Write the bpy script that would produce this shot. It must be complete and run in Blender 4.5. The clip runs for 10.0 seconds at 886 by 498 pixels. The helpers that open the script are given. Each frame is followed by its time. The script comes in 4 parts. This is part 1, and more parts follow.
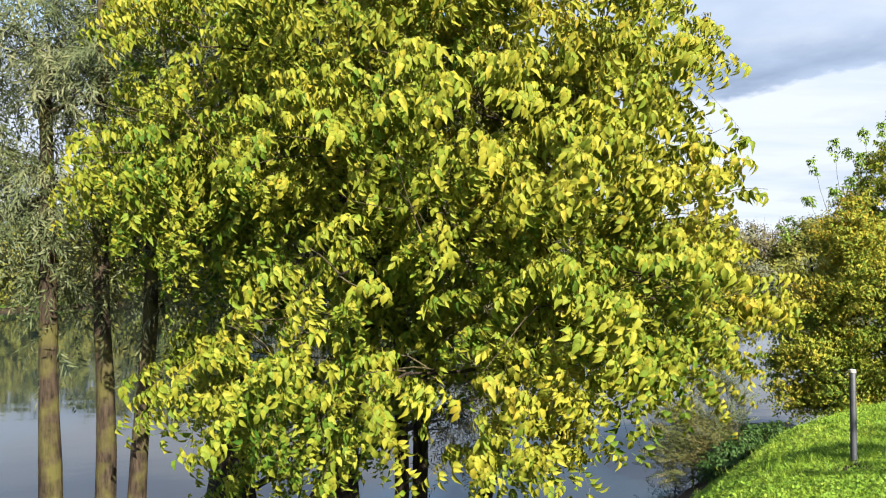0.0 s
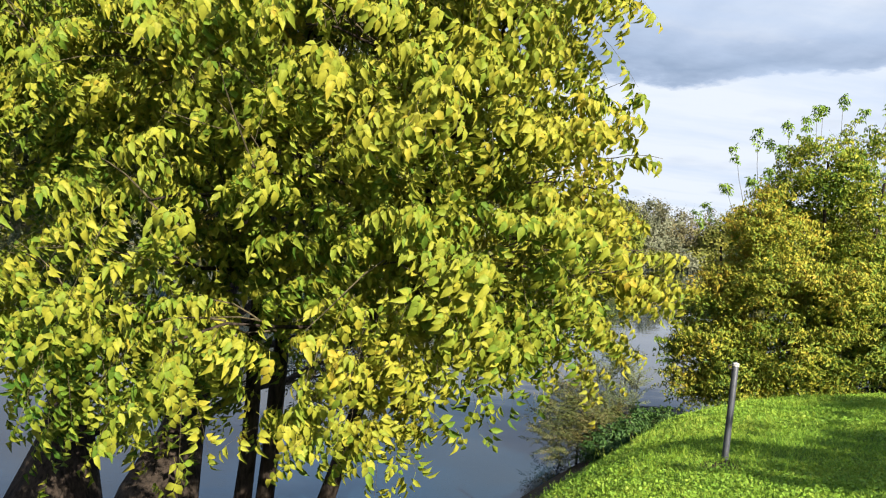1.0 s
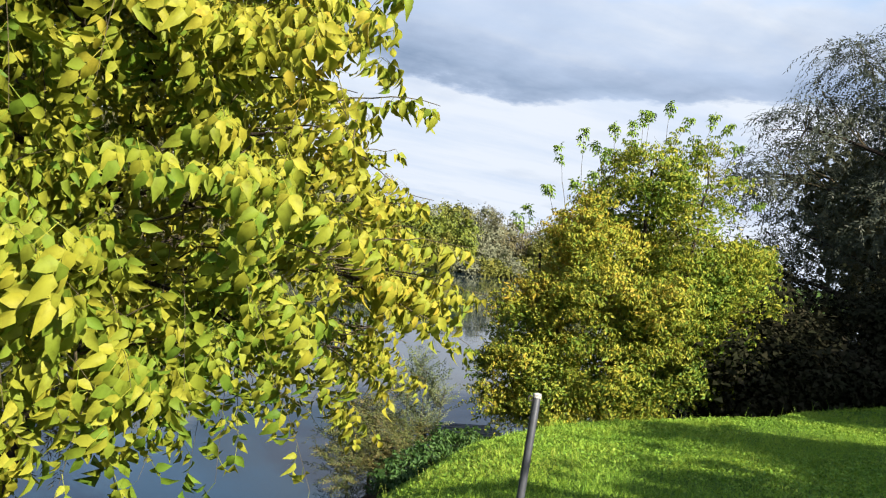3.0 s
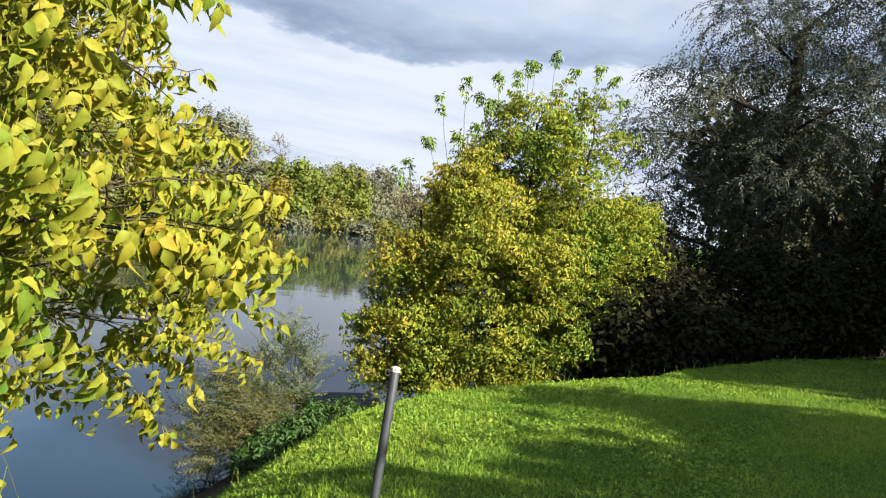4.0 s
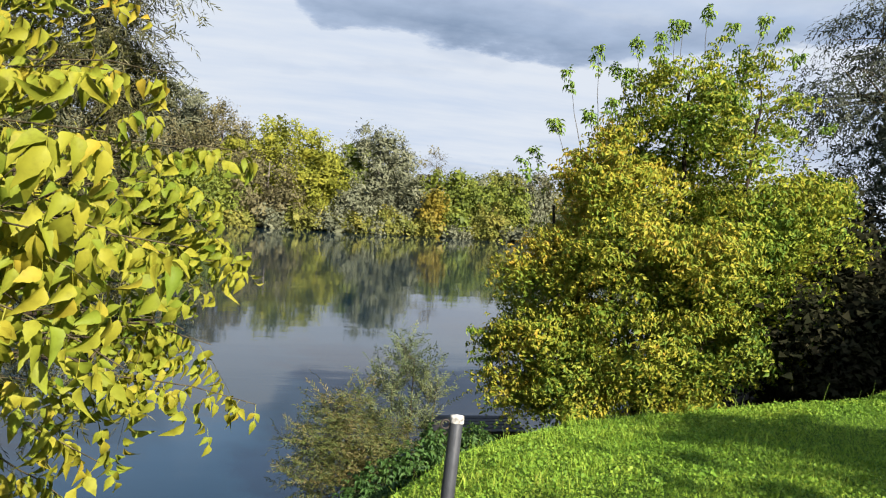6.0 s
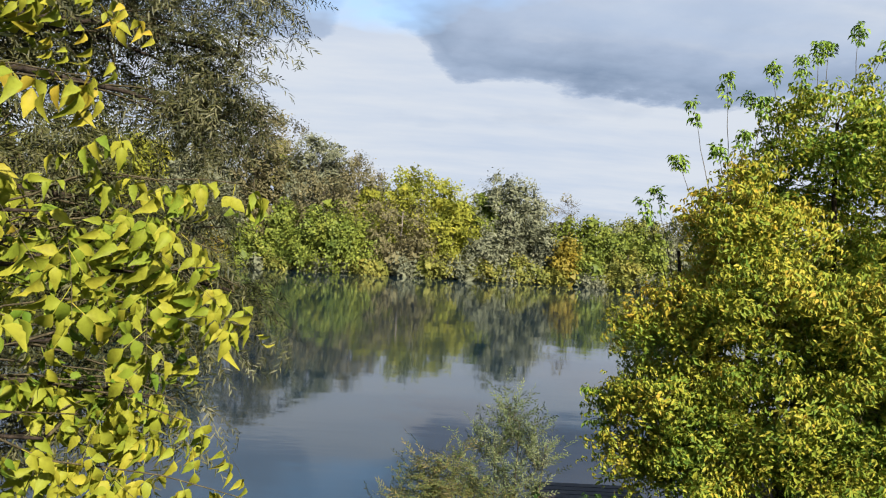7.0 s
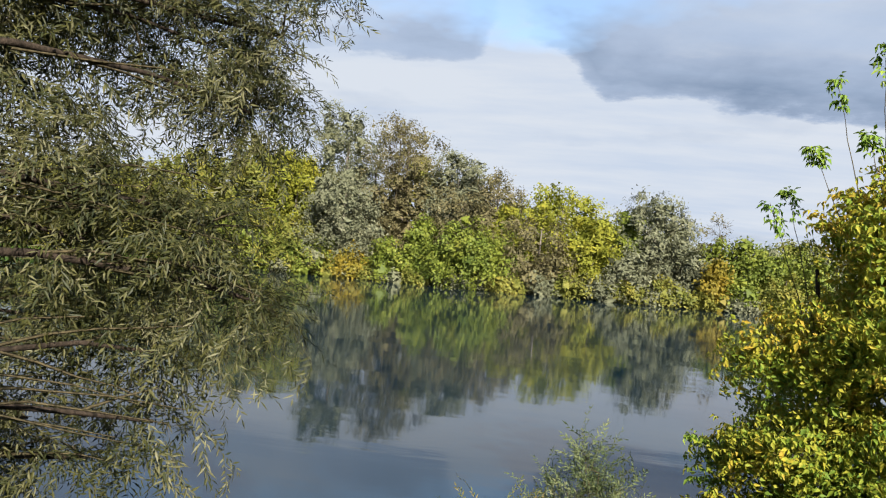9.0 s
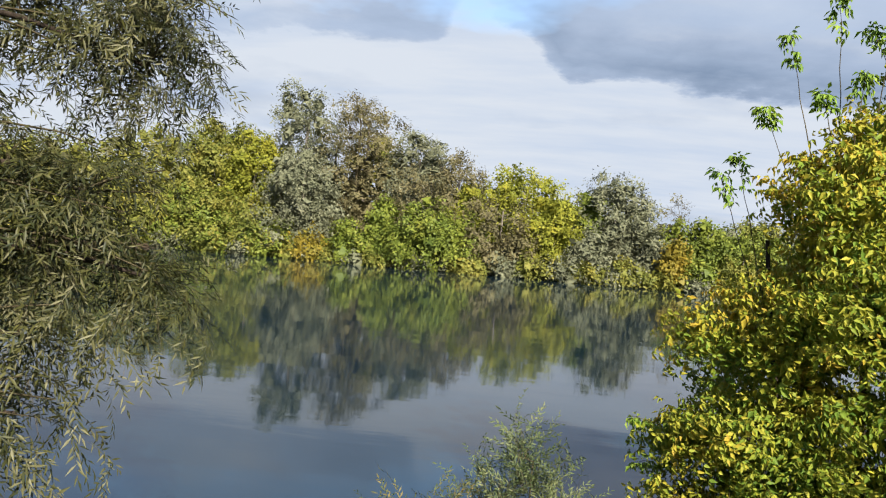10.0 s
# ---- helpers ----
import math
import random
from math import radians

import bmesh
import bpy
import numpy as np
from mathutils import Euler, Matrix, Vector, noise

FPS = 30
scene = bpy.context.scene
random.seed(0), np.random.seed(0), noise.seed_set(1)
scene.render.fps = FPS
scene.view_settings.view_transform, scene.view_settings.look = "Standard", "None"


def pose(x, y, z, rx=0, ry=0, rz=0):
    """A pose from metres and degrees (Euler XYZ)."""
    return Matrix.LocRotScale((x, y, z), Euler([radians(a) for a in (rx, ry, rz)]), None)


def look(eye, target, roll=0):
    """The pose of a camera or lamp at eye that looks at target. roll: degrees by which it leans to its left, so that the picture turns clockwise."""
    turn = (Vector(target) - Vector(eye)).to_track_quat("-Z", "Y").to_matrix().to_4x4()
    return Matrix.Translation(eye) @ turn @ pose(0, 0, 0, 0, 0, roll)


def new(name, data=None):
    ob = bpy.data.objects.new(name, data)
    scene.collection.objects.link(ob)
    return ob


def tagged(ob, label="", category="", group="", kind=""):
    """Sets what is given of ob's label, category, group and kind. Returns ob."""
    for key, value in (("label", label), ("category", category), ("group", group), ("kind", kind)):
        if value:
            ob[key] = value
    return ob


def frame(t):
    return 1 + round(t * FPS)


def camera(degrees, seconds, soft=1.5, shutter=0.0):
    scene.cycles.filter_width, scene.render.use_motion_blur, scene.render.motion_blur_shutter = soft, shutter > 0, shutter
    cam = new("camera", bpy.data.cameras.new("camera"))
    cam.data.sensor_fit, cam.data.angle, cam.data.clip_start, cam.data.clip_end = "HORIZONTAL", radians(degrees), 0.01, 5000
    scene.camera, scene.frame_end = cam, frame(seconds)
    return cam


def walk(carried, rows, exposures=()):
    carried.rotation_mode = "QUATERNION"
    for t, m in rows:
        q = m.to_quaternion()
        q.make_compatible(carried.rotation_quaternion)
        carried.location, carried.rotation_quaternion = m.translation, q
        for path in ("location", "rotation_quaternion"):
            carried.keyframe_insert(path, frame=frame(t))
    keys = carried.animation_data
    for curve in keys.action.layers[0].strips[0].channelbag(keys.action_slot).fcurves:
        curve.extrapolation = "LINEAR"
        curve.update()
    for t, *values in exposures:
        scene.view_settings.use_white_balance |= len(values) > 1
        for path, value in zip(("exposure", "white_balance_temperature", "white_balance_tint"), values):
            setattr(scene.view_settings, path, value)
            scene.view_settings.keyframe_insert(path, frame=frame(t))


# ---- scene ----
cam = camera(60.3, 10.0, soft=1.15)
METRES, EYE, TILT, LEAN, TURN = 8.0, 1.5, 1.1, 1.8, 0.0
ROWS = [
    (0.0, 0.0, 0.0, 0.0, 0.0, 0.0, -0.0),
    (0.5, 0.0405, 0.0364, -0.004, -5.76, -0.42, -2.04),
    (1.0, 0.0683, 0.0791, -0.0073, -4.65, -2.82, -6.03),
    (1.5, 0.095, 0.1262, -0.0037, -8.07, -2.32, -7.8),
    (2.0, 0.1271, 0.1715, -0.007, -12.05, -1.57, -7.39),
    (2.5, 0.1522, 0.2228, -0.0125, -14.42, -1.09, -8.76),
    (4.0, 0.247, 0.3505, -0.0187, -24.56, -2.68, -9.46),
    (4.5, 0.2833, 0.3803, -0.0225, -28.65, -3.71, -9.63),
    (5.0, 0.3124, 0.4107, -0.0239, -24.48, -3.47, -8.5),
    (5.5, 0.3374, 0.4541, -0.024, -22.25, -3.26, -6.91),
    (6.0, 0.3672, 0.4997, -0.0288, -12.32, -3.71, -5.78),
    (7.5, 0.4463, 0.621, -0.0281, -0.54, -0.21, -5.78),
    (8.0, 0.4715, 0.6689, -0.0348, 1.28, -0.27, -6.39),
    (8.5, 0.4917, 0.7079, -0.0331, 0.5, -0.51, -6.52),
    (9.0, 0.5135, 0.7416, -0.0332, 8.67, -0.76, -6.47),
    (9.5, 0.5331, 0.7841, -0.041, 8.95, -1.57, -6.47),
    (10.0, 0.5468, 0.8223, -0.0416, 5.97, -1.81, -6.37),
]
walk(cam, [(t, pose(0, 0, EYE, TILT, LEAN, TURN) @ pose(METRES * x, METRES * y, METRES * z, 90 + pitch, roll, yaw)) for t, x, y, z, yaw, pitch, roll in ROWS],
     exposures=((0.0, 1.36), (1.5, 1.22), (4.5, 1.22), (5.5, 1.12), (7.5, 0.95), (10.0, 1.0)))

# ---- world, sun, exposure ----
SUN_AZ, SUN_EL = 154.0, 31.0          # degrees clockwise from +y, and above the horizon


def node(nt, kind, **values):
    n = nt.nodes.new(kind)
    for key, value in values.items():
        n.inputs[key.replace("_", " ")].default_value = value
    return n


def ramp(nt, fac, stops):
    n = nt.nodes.new("ShaderNodeValToRGB")
    while len(n.color_ramp.elements) < len(stops):
        n.color_ramp.elements.new(0.5)
    for e, (p, c) in zip(n.color_ramp.elements, stops):
        e.position, e.color = p, (*c, 1) if len(c) == 3 else c
    nt.links.new(fac, n.inputs["Fac"])
    return n.outputs["Color"]


def maths(nt, op, a, b=None, c=None):
    n = nt.nodes.new("ShaderNodeMath")
    n.operation = op
    for i, v in enumerate((a, b, c)):
        if v is None:
            continue
        if isinstance(v, (int, float)):
            n.inputs[i].default_value = v
        else:
            nt.links.new(v, n.inputs[i])
    return n.outputs[0]


def noise_of(nt, vector, scale, detail=3.0, rough=0.55, lac=2.0):
    n = node(nt, "ShaderNodeTexNoise", Scale=scale, Detail=detail, Roughness=rough, Lacunarity=lac)
    nt.links.new(vector, n.inputs["Vector"])
    return n.outputs["Fac"]


def mix_rgb(nt, fac, a, b, blend="MIX"):
    n = nt.nodes.new("ShaderNodeMix")
    n.data_type, n.blend_type = "RGBA", blend
    for socket, v in ((n.inputs[0], fac), (n.inputs[6], a), (n.inputs[7], b)):
        if isinstance(v, (int, float)):
            socket.default_value = v
        elif isinstance(v, tuple):
            socket.default_value = (*v, 1)
        else:
            nt.links.new(v, socket)
    return n.outputs[2]


def make_world():
    w = bpy.data.worlds.new("sky")
    scene.world = w
    w.use_nodes = True
    nt = w.node_tree
    nt.nodes.clear()
    out = nt.nodes.new("ShaderNodeOutputWorld")
    sky = nt.nodes.new("ShaderNodeTexSky")
    sky.sky_type, sky.sun_disc = "NISHITA", False
    sky.sun_elevation, sky.sun_rotation = radians(SUN_EL), radians(SUN_AZ)
    blue = node(nt, "ShaderNodeBackground", Strength=0.12)
    nt.links.new(sky.outputs[0], blue.inputs["Color"])
    # a broken cloud deck, laid flat overhead and so drawn out into bands near the horizon
    tc = nt.nodes.new("ShaderNodeTexCoord")
    xyz = nt.nodes.new("ShaderNodeSeparateXYZ")
    nt.links.new(tc.outputs["Generated"], xyz.inputs[0])
    lift = maths(nt, "ADD", maths(nt, "MAXIMUM", xyz.outputs[2], 0.0), 0.16)
    flat = nt.nodes.new("ShaderNodeCombineXYZ")
    flat_x, flat_y = maths(nt, "DIVIDE", xyz.outputs[0], lift), maths(nt, "DIVIDE", xyz.outputs[1], lift)
    nt.links.new(flat_x, flat.inputs[0])
    nt.links.new(flat_y, flat.inputs[1])
    flat.inputs[2].default_value = CLOUD_SEED
    big = noise_of(nt, flat.outputs[0], 0.62, 5.0, 0.5)
    fine = noise_of(nt, flat.outputs[0], 2.1, 6.0, 0.55)
    drawn = nt.nodes.new("ShaderNodeMapping")
    drawn.inputs["Scale"].default_value = (0.7, 2.2, 1.0)
    drawn.inputs["Rotation"].default_value = (0, 0, radians(12))
    nt.links.new(flat.outputs[0], drawn.inputs[0])
    wisp = noise_of(nt, drawn.outputs[0], 1.5, 7.0, 0.58)
    ragged = maths(nt, "MULTIPLY", maths(nt, "SUBTRACT", noise_of(nt, flat.outputs[0], 3.2, 7.0, 0.6), 0.5), 0.6)
    # two grey cloud banks with crisp, ragged lower edges; each pales towards its top
    dark = None
    for (edge, west, east, slope_w, slope_e), weight in CLOUD_BANKS:
        line = maths(nt, "SUBTRACT", edge, maths(nt, "MULTIPLY", maths(nt, "MAXIMUM", maths(nt, "SUBTRACT", flat_x, east), 0.0), slope_e))
        line = maths(nt, "SUBTRACT", line, maths(nt, "MULTIPLY", maths(nt, "MAXIMUM", maths(nt, "SUBTRACT", west, flat_x), 0.0), slope_w))
        inside = maths(nt, "ADD", maths(nt, "SUBTRACT", line, flat_y), ragged)
        body = ramp(nt, maths(nt, "MULTIPLY", inside, 0.5), ((0.0, (0, 0, 0)), (0.045, (0.75, 0.75, 0.75)), (0.10, (1, 1, 1)), (0.22, (0.62, 0.62, 0.62)), (0.5, (0.18, 0.18, 0.18)), (0.8, (0, 0, 0))))
        body = maths(nt, "MULTIPLY", body, weight)
        dark = body if dark is None else maths(nt, "MAXIMUM", dark, body)
    grey = maths(nt, "ADD", maths(nt, "MULTIPLY", big, 0.5), maths(nt, "ADD", maths(nt, "MULTIPLY", fine, 0.2), 0.19))
    grey = maths(nt, "SUBTRACT", grey, maths(nt, "MULTIPLY", dark, maths(nt, "ADD", 0.12, maths(nt, "MULTIPLY", wisp, 0.24))))
    tone = ramp(nt, grey, CLOUD_STOPS)
    tone = mix_rgb(nt, ramp(nt, wisp, ((0.42, (0, 0, 0)), (0.66, (0.55, 0.55, 0.55)))), tone, (0.64, 0.78, 1.02))
    cloud = node(nt, "ShaderNodeBackground", Strength=CLOUD_LIGHT)
    nt.links.new(tone, cloud.inputs["Color"])
    # the deck opens overhead, and in one gap between the banks
    hx, hy = maths(nt, "ADD", flat_x, 0.15), maths(nt, "SUBTRACT", flat_y, 2.12)
    gap = maths(nt, "ADD", maths(nt, "MULTIPLY", maths(nt, "MULTIPLY", hx, hx), 14.0), maths(nt, "MULTIPLY", maths(nt, "MULTIPLY", hy, hy), 22.0))
    gap = maths(nt, "MULTIPLY", maths(nt, "MAXIMUM", maths(nt, "SUBTRACT", 1.0, gap), 0.0), 0.07)
    holes = maths(nt, "SUBTRACT", noise_of(nt, flat.outputs[0], 1.15, 5.0, 0.6), maths(nt, "MULTIPLY", maths(nt, "SUBTRACT", xyz.outputs[2], 0.30), 3.0))
    cover = ramp(nt, maths(nt, "SUBTRACT", holes, gap), ((0.28, (0.15, 0.15, 0.15)), (0.46, (1, 1, 1))))
    mix = nt.nodes.new("ShaderNodeMixShader")
    nt.links.new(cover, mix.inputs[0])
    nt.links.new(blue.outputs[0], mix.inputs[1])
    nt.links.new(cloud.outputs[0], mix.inputs[2])
    nt.links.new(mix.outputs[0], out.inputs[0])


CLOUD_SEED, CLOUD_LIGHT = 3.0, 0.40
CLOUD_STOPS = ((0.26, (0.24, 0.34, 0.51)), (0.40, (0.51, 0.62, 0.82)), (0.52, (0.90, 0.97, 1.08)))
CLOUD_BANKS = (((2.66, 0.12, 1.0, 2.2, 0.9), 1.0), ((2.36, -1.1, -0.3, 0.8, 3.5), 0.72))     # edge, western and eastern ends, and how fast it recedes past them; weight
make_world()
sun = new("sun", bpy.data.lights.new("sun", "SUN"))
sun.data.energy, sun.data.angle, sun.data.color = 5.6, radians(0.55), (1.0, 0.92, 0.78)
_sx, _sy = math.sin(radians(SUN_AZ)), math.cos(radians(SUN_AZ))
sun.matrix_world = look((60 * _sx, 60 * _sy, 60 * math.tan(radians(SUN_EL))), (0, 0, 0))

# ---- materials ----


def material(name):
    m = bpy.data.materials.new(name)
    m.use_nodes = True
    m.node_tree.nodes.clear()
    return m, m.node_tree


def finish(nt, shader, bump=None, strength=0.3, distance=0.02):
    out = nt.nodes.new("ShaderNodeOutputMaterial")
    nt.links.new(shader.outputs[0], out.inputs[0])
    if bump is not None:
        b = node(nt, "ShaderNodeBump", Strength=strength, Distance=distance)
        nt.links.new(bump, b.inputs["Height"])
        for n in nt.nodes:
            if n.bl_idname == "ShaderNodeBsdfPrincipled":
                nt.links.new(b.outputs[0], n.inputs["Normal"])


def leaf_material(name, stops, clump=1.3, mottle=0.45, rough=0.55, glow=0.24, gloss=0.25, turning=None):
    """Thin leaves: stops run from the commonest to the rarest colour, by clump and by leaf."""
    m, nt = material(name)
    geo = nt.nodes.new("ShaderNodeNewGeometry")
    info = nt.nodes.new("ShaderNodeObjectInfo")
    rnd = maths(nt, "FRACT", maths(nt, "ADD", geo.outputs["Random Per Island"], info.outputs["Random"]))
    patch = noise_of(nt, geo.outputs["Position"], clump, 2.0)
    fac = maths(nt, "ADD", maths(nt, "MULTIPLY", rnd, mottle), maths(nt, "MULTIPLY", maths(nt, "SUBTRACT", patch, 0.22), 0.98))
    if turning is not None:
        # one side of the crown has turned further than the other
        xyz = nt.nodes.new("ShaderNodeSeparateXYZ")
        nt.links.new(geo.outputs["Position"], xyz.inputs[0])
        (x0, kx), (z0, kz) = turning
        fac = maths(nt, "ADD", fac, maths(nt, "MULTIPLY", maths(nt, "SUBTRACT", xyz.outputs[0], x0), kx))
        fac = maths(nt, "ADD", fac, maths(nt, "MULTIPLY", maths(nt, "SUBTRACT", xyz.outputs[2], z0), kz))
    col = ramp(nt, fac, stops)
    # blotches on the blade, and a finer grain
    blots = noise_of(nt, geo.outputs["Position"], 34.0, 3.0, 0.6)
    col = mix_rgb(nt, 0.55, col, ramp(nt, blots, ((0.30, (0.52, 0.48, 0.45)), (0.5, (0.95, 0.95, 0.95)), (0.72, (1.15, 1.15, 1.1)))), "MULTIPLY")
    p = node(nt, "ShaderNodeBsdfPrincipled", Roughness=rough)
    p.inputs["Specular IOR Level"].default_value = gloss
    nt.links.new(col, p.inputs["Base Color"])
    t = nt.nodes.new("ShaderNodeBsdfTranslucent")
    nt.links.new(col, t.inputs["Color"])
    mix = node(nt, "ShaderNodeMixShader", Fac=glow)
    nt.links.new(p.outputs[0], mix.inputs[1])
    nt.links.new(t.outputs[0], mix.inputs[2])
    finish(nt, mix)
    return m


def bark_material(name, dark, light, moss=None, scale=9.0):
    m, nt = material(name)
    tc = nt.nodes.new("ShaderNodeTexCoord")
    mp = nt.nodes.new("ShaderNodeMapping")
    mp.inputs["Scale"].default_value = (1.0, 1.0, 0.22)
    nt.links.new(tc.outputs["Object"], mp.inputs[0])
    furrow = noise_of(nt, mp.outputs[0], scale * 3, 5.0, 0.65)
    blot = noise_of(nt, tc.outputs["Object"], scale * 0.5, 3.0)
    col = ramp(nt, furrow, ((0.35, dark), (0.62, light)))
    if moss:
        col = mix_rgb(nt, ramp(nt, blot, ((0.42, (0, 0, 0)), (0.62, (0.85, 0.85, 0.85)))), col, moss)
    p = node(nt, "ShaderNodeBsdfPrincipled", Roughness=0.9)
    p.inputs["Specular IOR Level"].default_value = 0.15
    nt.links.new(col, p.inputs["Base Color"])
    finish(nt, p, furrow, 0.8, 0.03)
    return m


BARE_PATCH = (3.52, 6.70, -0.36)        # trodden soil at the post's foot


def ground_material():
    m, nt = material("turf")
    geo = nt.nodes.new("ShaderNodeNewGeometry")
    xyz = nt.nodes.new("ShaderNodeSeparateXYZ")
    nt.links.new(geo.outputs["Position"], xyz.inputs[0])
    fine = noise_of(nt, geo.outputs["Position"], 22.0, 4.0, 0.7)
    broad = noise_of(nt, geo.outputs["Position"], 0.9, 4.0)
    green = ramp(nt, fine, ((0.3, (0.022, 0.045, 0.008)), (0.6, (0.075, 0.14, 0.018)), (0.8, (0.12, 0.155, 0.03))))
    soil = ramp(nt, fine, ((0.3, (0.02, 0.015, 0.01)), (0.7, (0.085, 0.062, 0.04))))
    wet = maths(nt, "SUBTRACT", maths(nt, "MULTIPLY", broad, 0.5), xyz.outputs[2])
    near_post = nt.nodes.new("ShaderNodeVectorMath")
    near_post.operation = "DISTANCE"
    nt.links.new(geo.outputs["Position"], near_post.inputs[0])
    near_post.inputs[1].default_value = BARE_PATCH
    worn = maths(nt, "LESS_THAN", maths(nt, "ADD", near_post.outputs["Value"], maths(nt, "MULTIPLY", fine, 0.12)), 0.26)
    sep = maths(nt, "MAXIMUM", maths(nt, "GREATER_THAN", wet, 1.95), worn)
    col = mix_rgb(nt, sep, green, soil)
    p = node(nt, "ShaderNodeBsdfPrincipled", Roughness=0.95)
    p.inputs["Specular IOR Level"].default_value = 0.1
    nt.links.new(col, p.inputs["Base Color"])
    finish(nt, p, fine, 0.7, 0.04)
    return m


def water_material():
    m, nt = material("river_water")
    geo = nt.nodes.new("ShaderNodeNewGeometry")
    mp = nt.nodes.new("ShaderNodeMapping")
    mp.inputs["Scale"].default_value = (0.32, 1.0, 1.0)
    mp.inputs["Rotation"].default_value = (0, 0, radians(-6))
    nt.links.new(geo.outputs["Position"], mp.inputs[0])
    small = noise_of(nt, mp.outputs[0], 2.6, 3.0, 0.5)
    wide = noise_of(nt, mp.outputs[0], 0.55, 2.0, 0.5)
    calm = ramp(nt, noise_of(nt, mp.outputs[0], 0.09, 2.0), ((0.4, (0.25, 0.25, 0.25)), (0.65, (1, 1, 1))))
    h = maths(nt, "ADD", maths(nt, "MULTIPLY", maths(nt, "MULTIPLY", small, calm), 0.05), maths(nt, "MULTIPLY", wide, 0.12))
    p = node(nt, "ShaderNodeBsdfPrincipled", Roughness=0.04, IOR=1.42)
    murk = noise_of(nt, geo.outputs["Position"], 0.12, 3.0)
    nt.links.new(ramp(nt, murk, ((0.35, (0.004, 0.015, 0.026)), (0.7, (0.006, 0.020, 0.034)))), p.inputs["Base Color"])
    finish(nt, p, h, 0.16, 0.35)
    return m


def plain_material(name, stops, rough, metal=0.0, scale=12.0, bump=0.2):
    m, nt = material(name)
    tc = nt.nodes.new("ShaderNodeTexCoord")
    n = noise_of(nt, tc.outputs["Object"], scale, 5.0, 0.65)
    p = node(nt, "ShaderNodeBsdfPrincipled", Roughness=rough, Metallic=metal)
    nt.links.new(ramp(nt, n, stops), p.inputs["Base Color"])
    finish(nt, p, n, bump, 0.004)
    return m


TURF = ground_material()
WATER = water_material()
BARK_MOSSY = bark_material("mossy_willow_bark", (0.014, 0.010, 0.007), (0.06, 0.044, 0.031), (0.085, 0.08, 0.024))
BARK_DARK = bark_material("dark_willow_bark", (0.010, 0.008, 0.006), (0.05, 0.037, 0.028))
BARK_TWIG = bark_material("young_bark", (0.03, 0.025, 0.014), (0.11, 0.09, 0.05))
BARK_GREY = bark_material("grey_bark", (0.07, 0.06, 0.05), (0.24, 0.21, 0.18), scale=2.0)
MAPLE = leaf_material("yellowing_maple_leaves", ((0.05, (0.044, 0.106, 0.013)), (0.23, (0.114, 0.182, 0.019)), (0.47, (0.212, 0.238, 0.026)), (0.79, (0.30, 0.28, 0.031)), (1.0, (0.375, 0.262, 0.031))), clump=1.1, gloss=0.12, mottle=0.5, turning=((0.9, 0.03), (1.4, 0.02)))
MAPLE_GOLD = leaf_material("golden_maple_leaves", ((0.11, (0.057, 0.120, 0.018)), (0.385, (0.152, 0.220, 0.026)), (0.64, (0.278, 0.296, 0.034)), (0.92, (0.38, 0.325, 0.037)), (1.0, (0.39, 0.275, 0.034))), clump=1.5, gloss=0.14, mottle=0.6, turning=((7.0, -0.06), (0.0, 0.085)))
MAPLE_GREEN = leaf_material("maple_bush_leaves", ((0.08, (0.055, 0.125, 0.018)), (0.36, (0.14, 0.22, 0.026)), (0.64, (0.25, 0.29, 0.033)), (0.92, (0.37, 0.335, 0.036))), clump=1.4, gloss=0.12, mottle=0.6)
FRESH = leaf_material("young_green_leaves", ((0.1, (0.085, 0.17, 0.028)), (0.5, (0.18, 0.285, 0.04)), (0.9, (0.29, 0.36, 0.055))), clump=2.0, gloss=0.2)
WILLOW = leaf_material("willow_leaves", ((0.1, (0.012, 0.019, 0.006)), (0.45, (0.034, 0.040, 0.011)), (0.75, (0.075, 0.074, 0.019)), (0.97, (0.155, 0.15, 0.08))), glow=0.2, gloss=0.35, mottle=0.62)
WILLOW_PALE = leaf_material("pale_willow_leaves", ((0.1, (0.04, 0.062, 0.022)), (0.45, (0.095, 0.12, 0.048)), (0.75, (0.165, 0.175, 0.08)), (0.95, (0.24, 0.24, 0.15))), glow=0.25, gloss=0.35)
SHRUB = leaf_material("young_willow_leaves", ((0.1, (0.055, 0.085, 0.03)), (0.5, (0.115, 0.145, 0.058)), (0.9, (0.22, 0.225, 0.11))), clump=1.6, glow=0.25)
WILLOW_SILVER = leaf_material("silver_willow_leaves", ((0.1, (0.105, 0.115, 0.068)), (0.45, (0.18, 0.19, 0.118)), (0.8, (0.265, 0.265, 0.175))), clump=0.5, glow=0.2, gloss=0.1, mottle=0.28)
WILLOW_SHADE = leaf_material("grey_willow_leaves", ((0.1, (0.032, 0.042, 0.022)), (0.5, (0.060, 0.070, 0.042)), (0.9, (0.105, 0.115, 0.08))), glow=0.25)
FAR_GREEN = leaf_material("green_crown_leaves", ((0.1, (0.07, 0.105, 0.02)), (0.45, (0.165, 0.205, 0.032)), (0.8, (0.29, 0.29, 0.05))), clump=0.5, glow=0.25, gloss=0.2, mottle=0.28)
FAR_OLIVE = leaf_material("olive_crown_leaves", ((0.1, (0.085, 0.11, 0.022)), (0.45, (0.19, 0.195, 0.04)), (0.8, (0.33, 0.28, 0.055))), clump=0.4, glow=0.25, gloss=0.2, mottle=0.28)
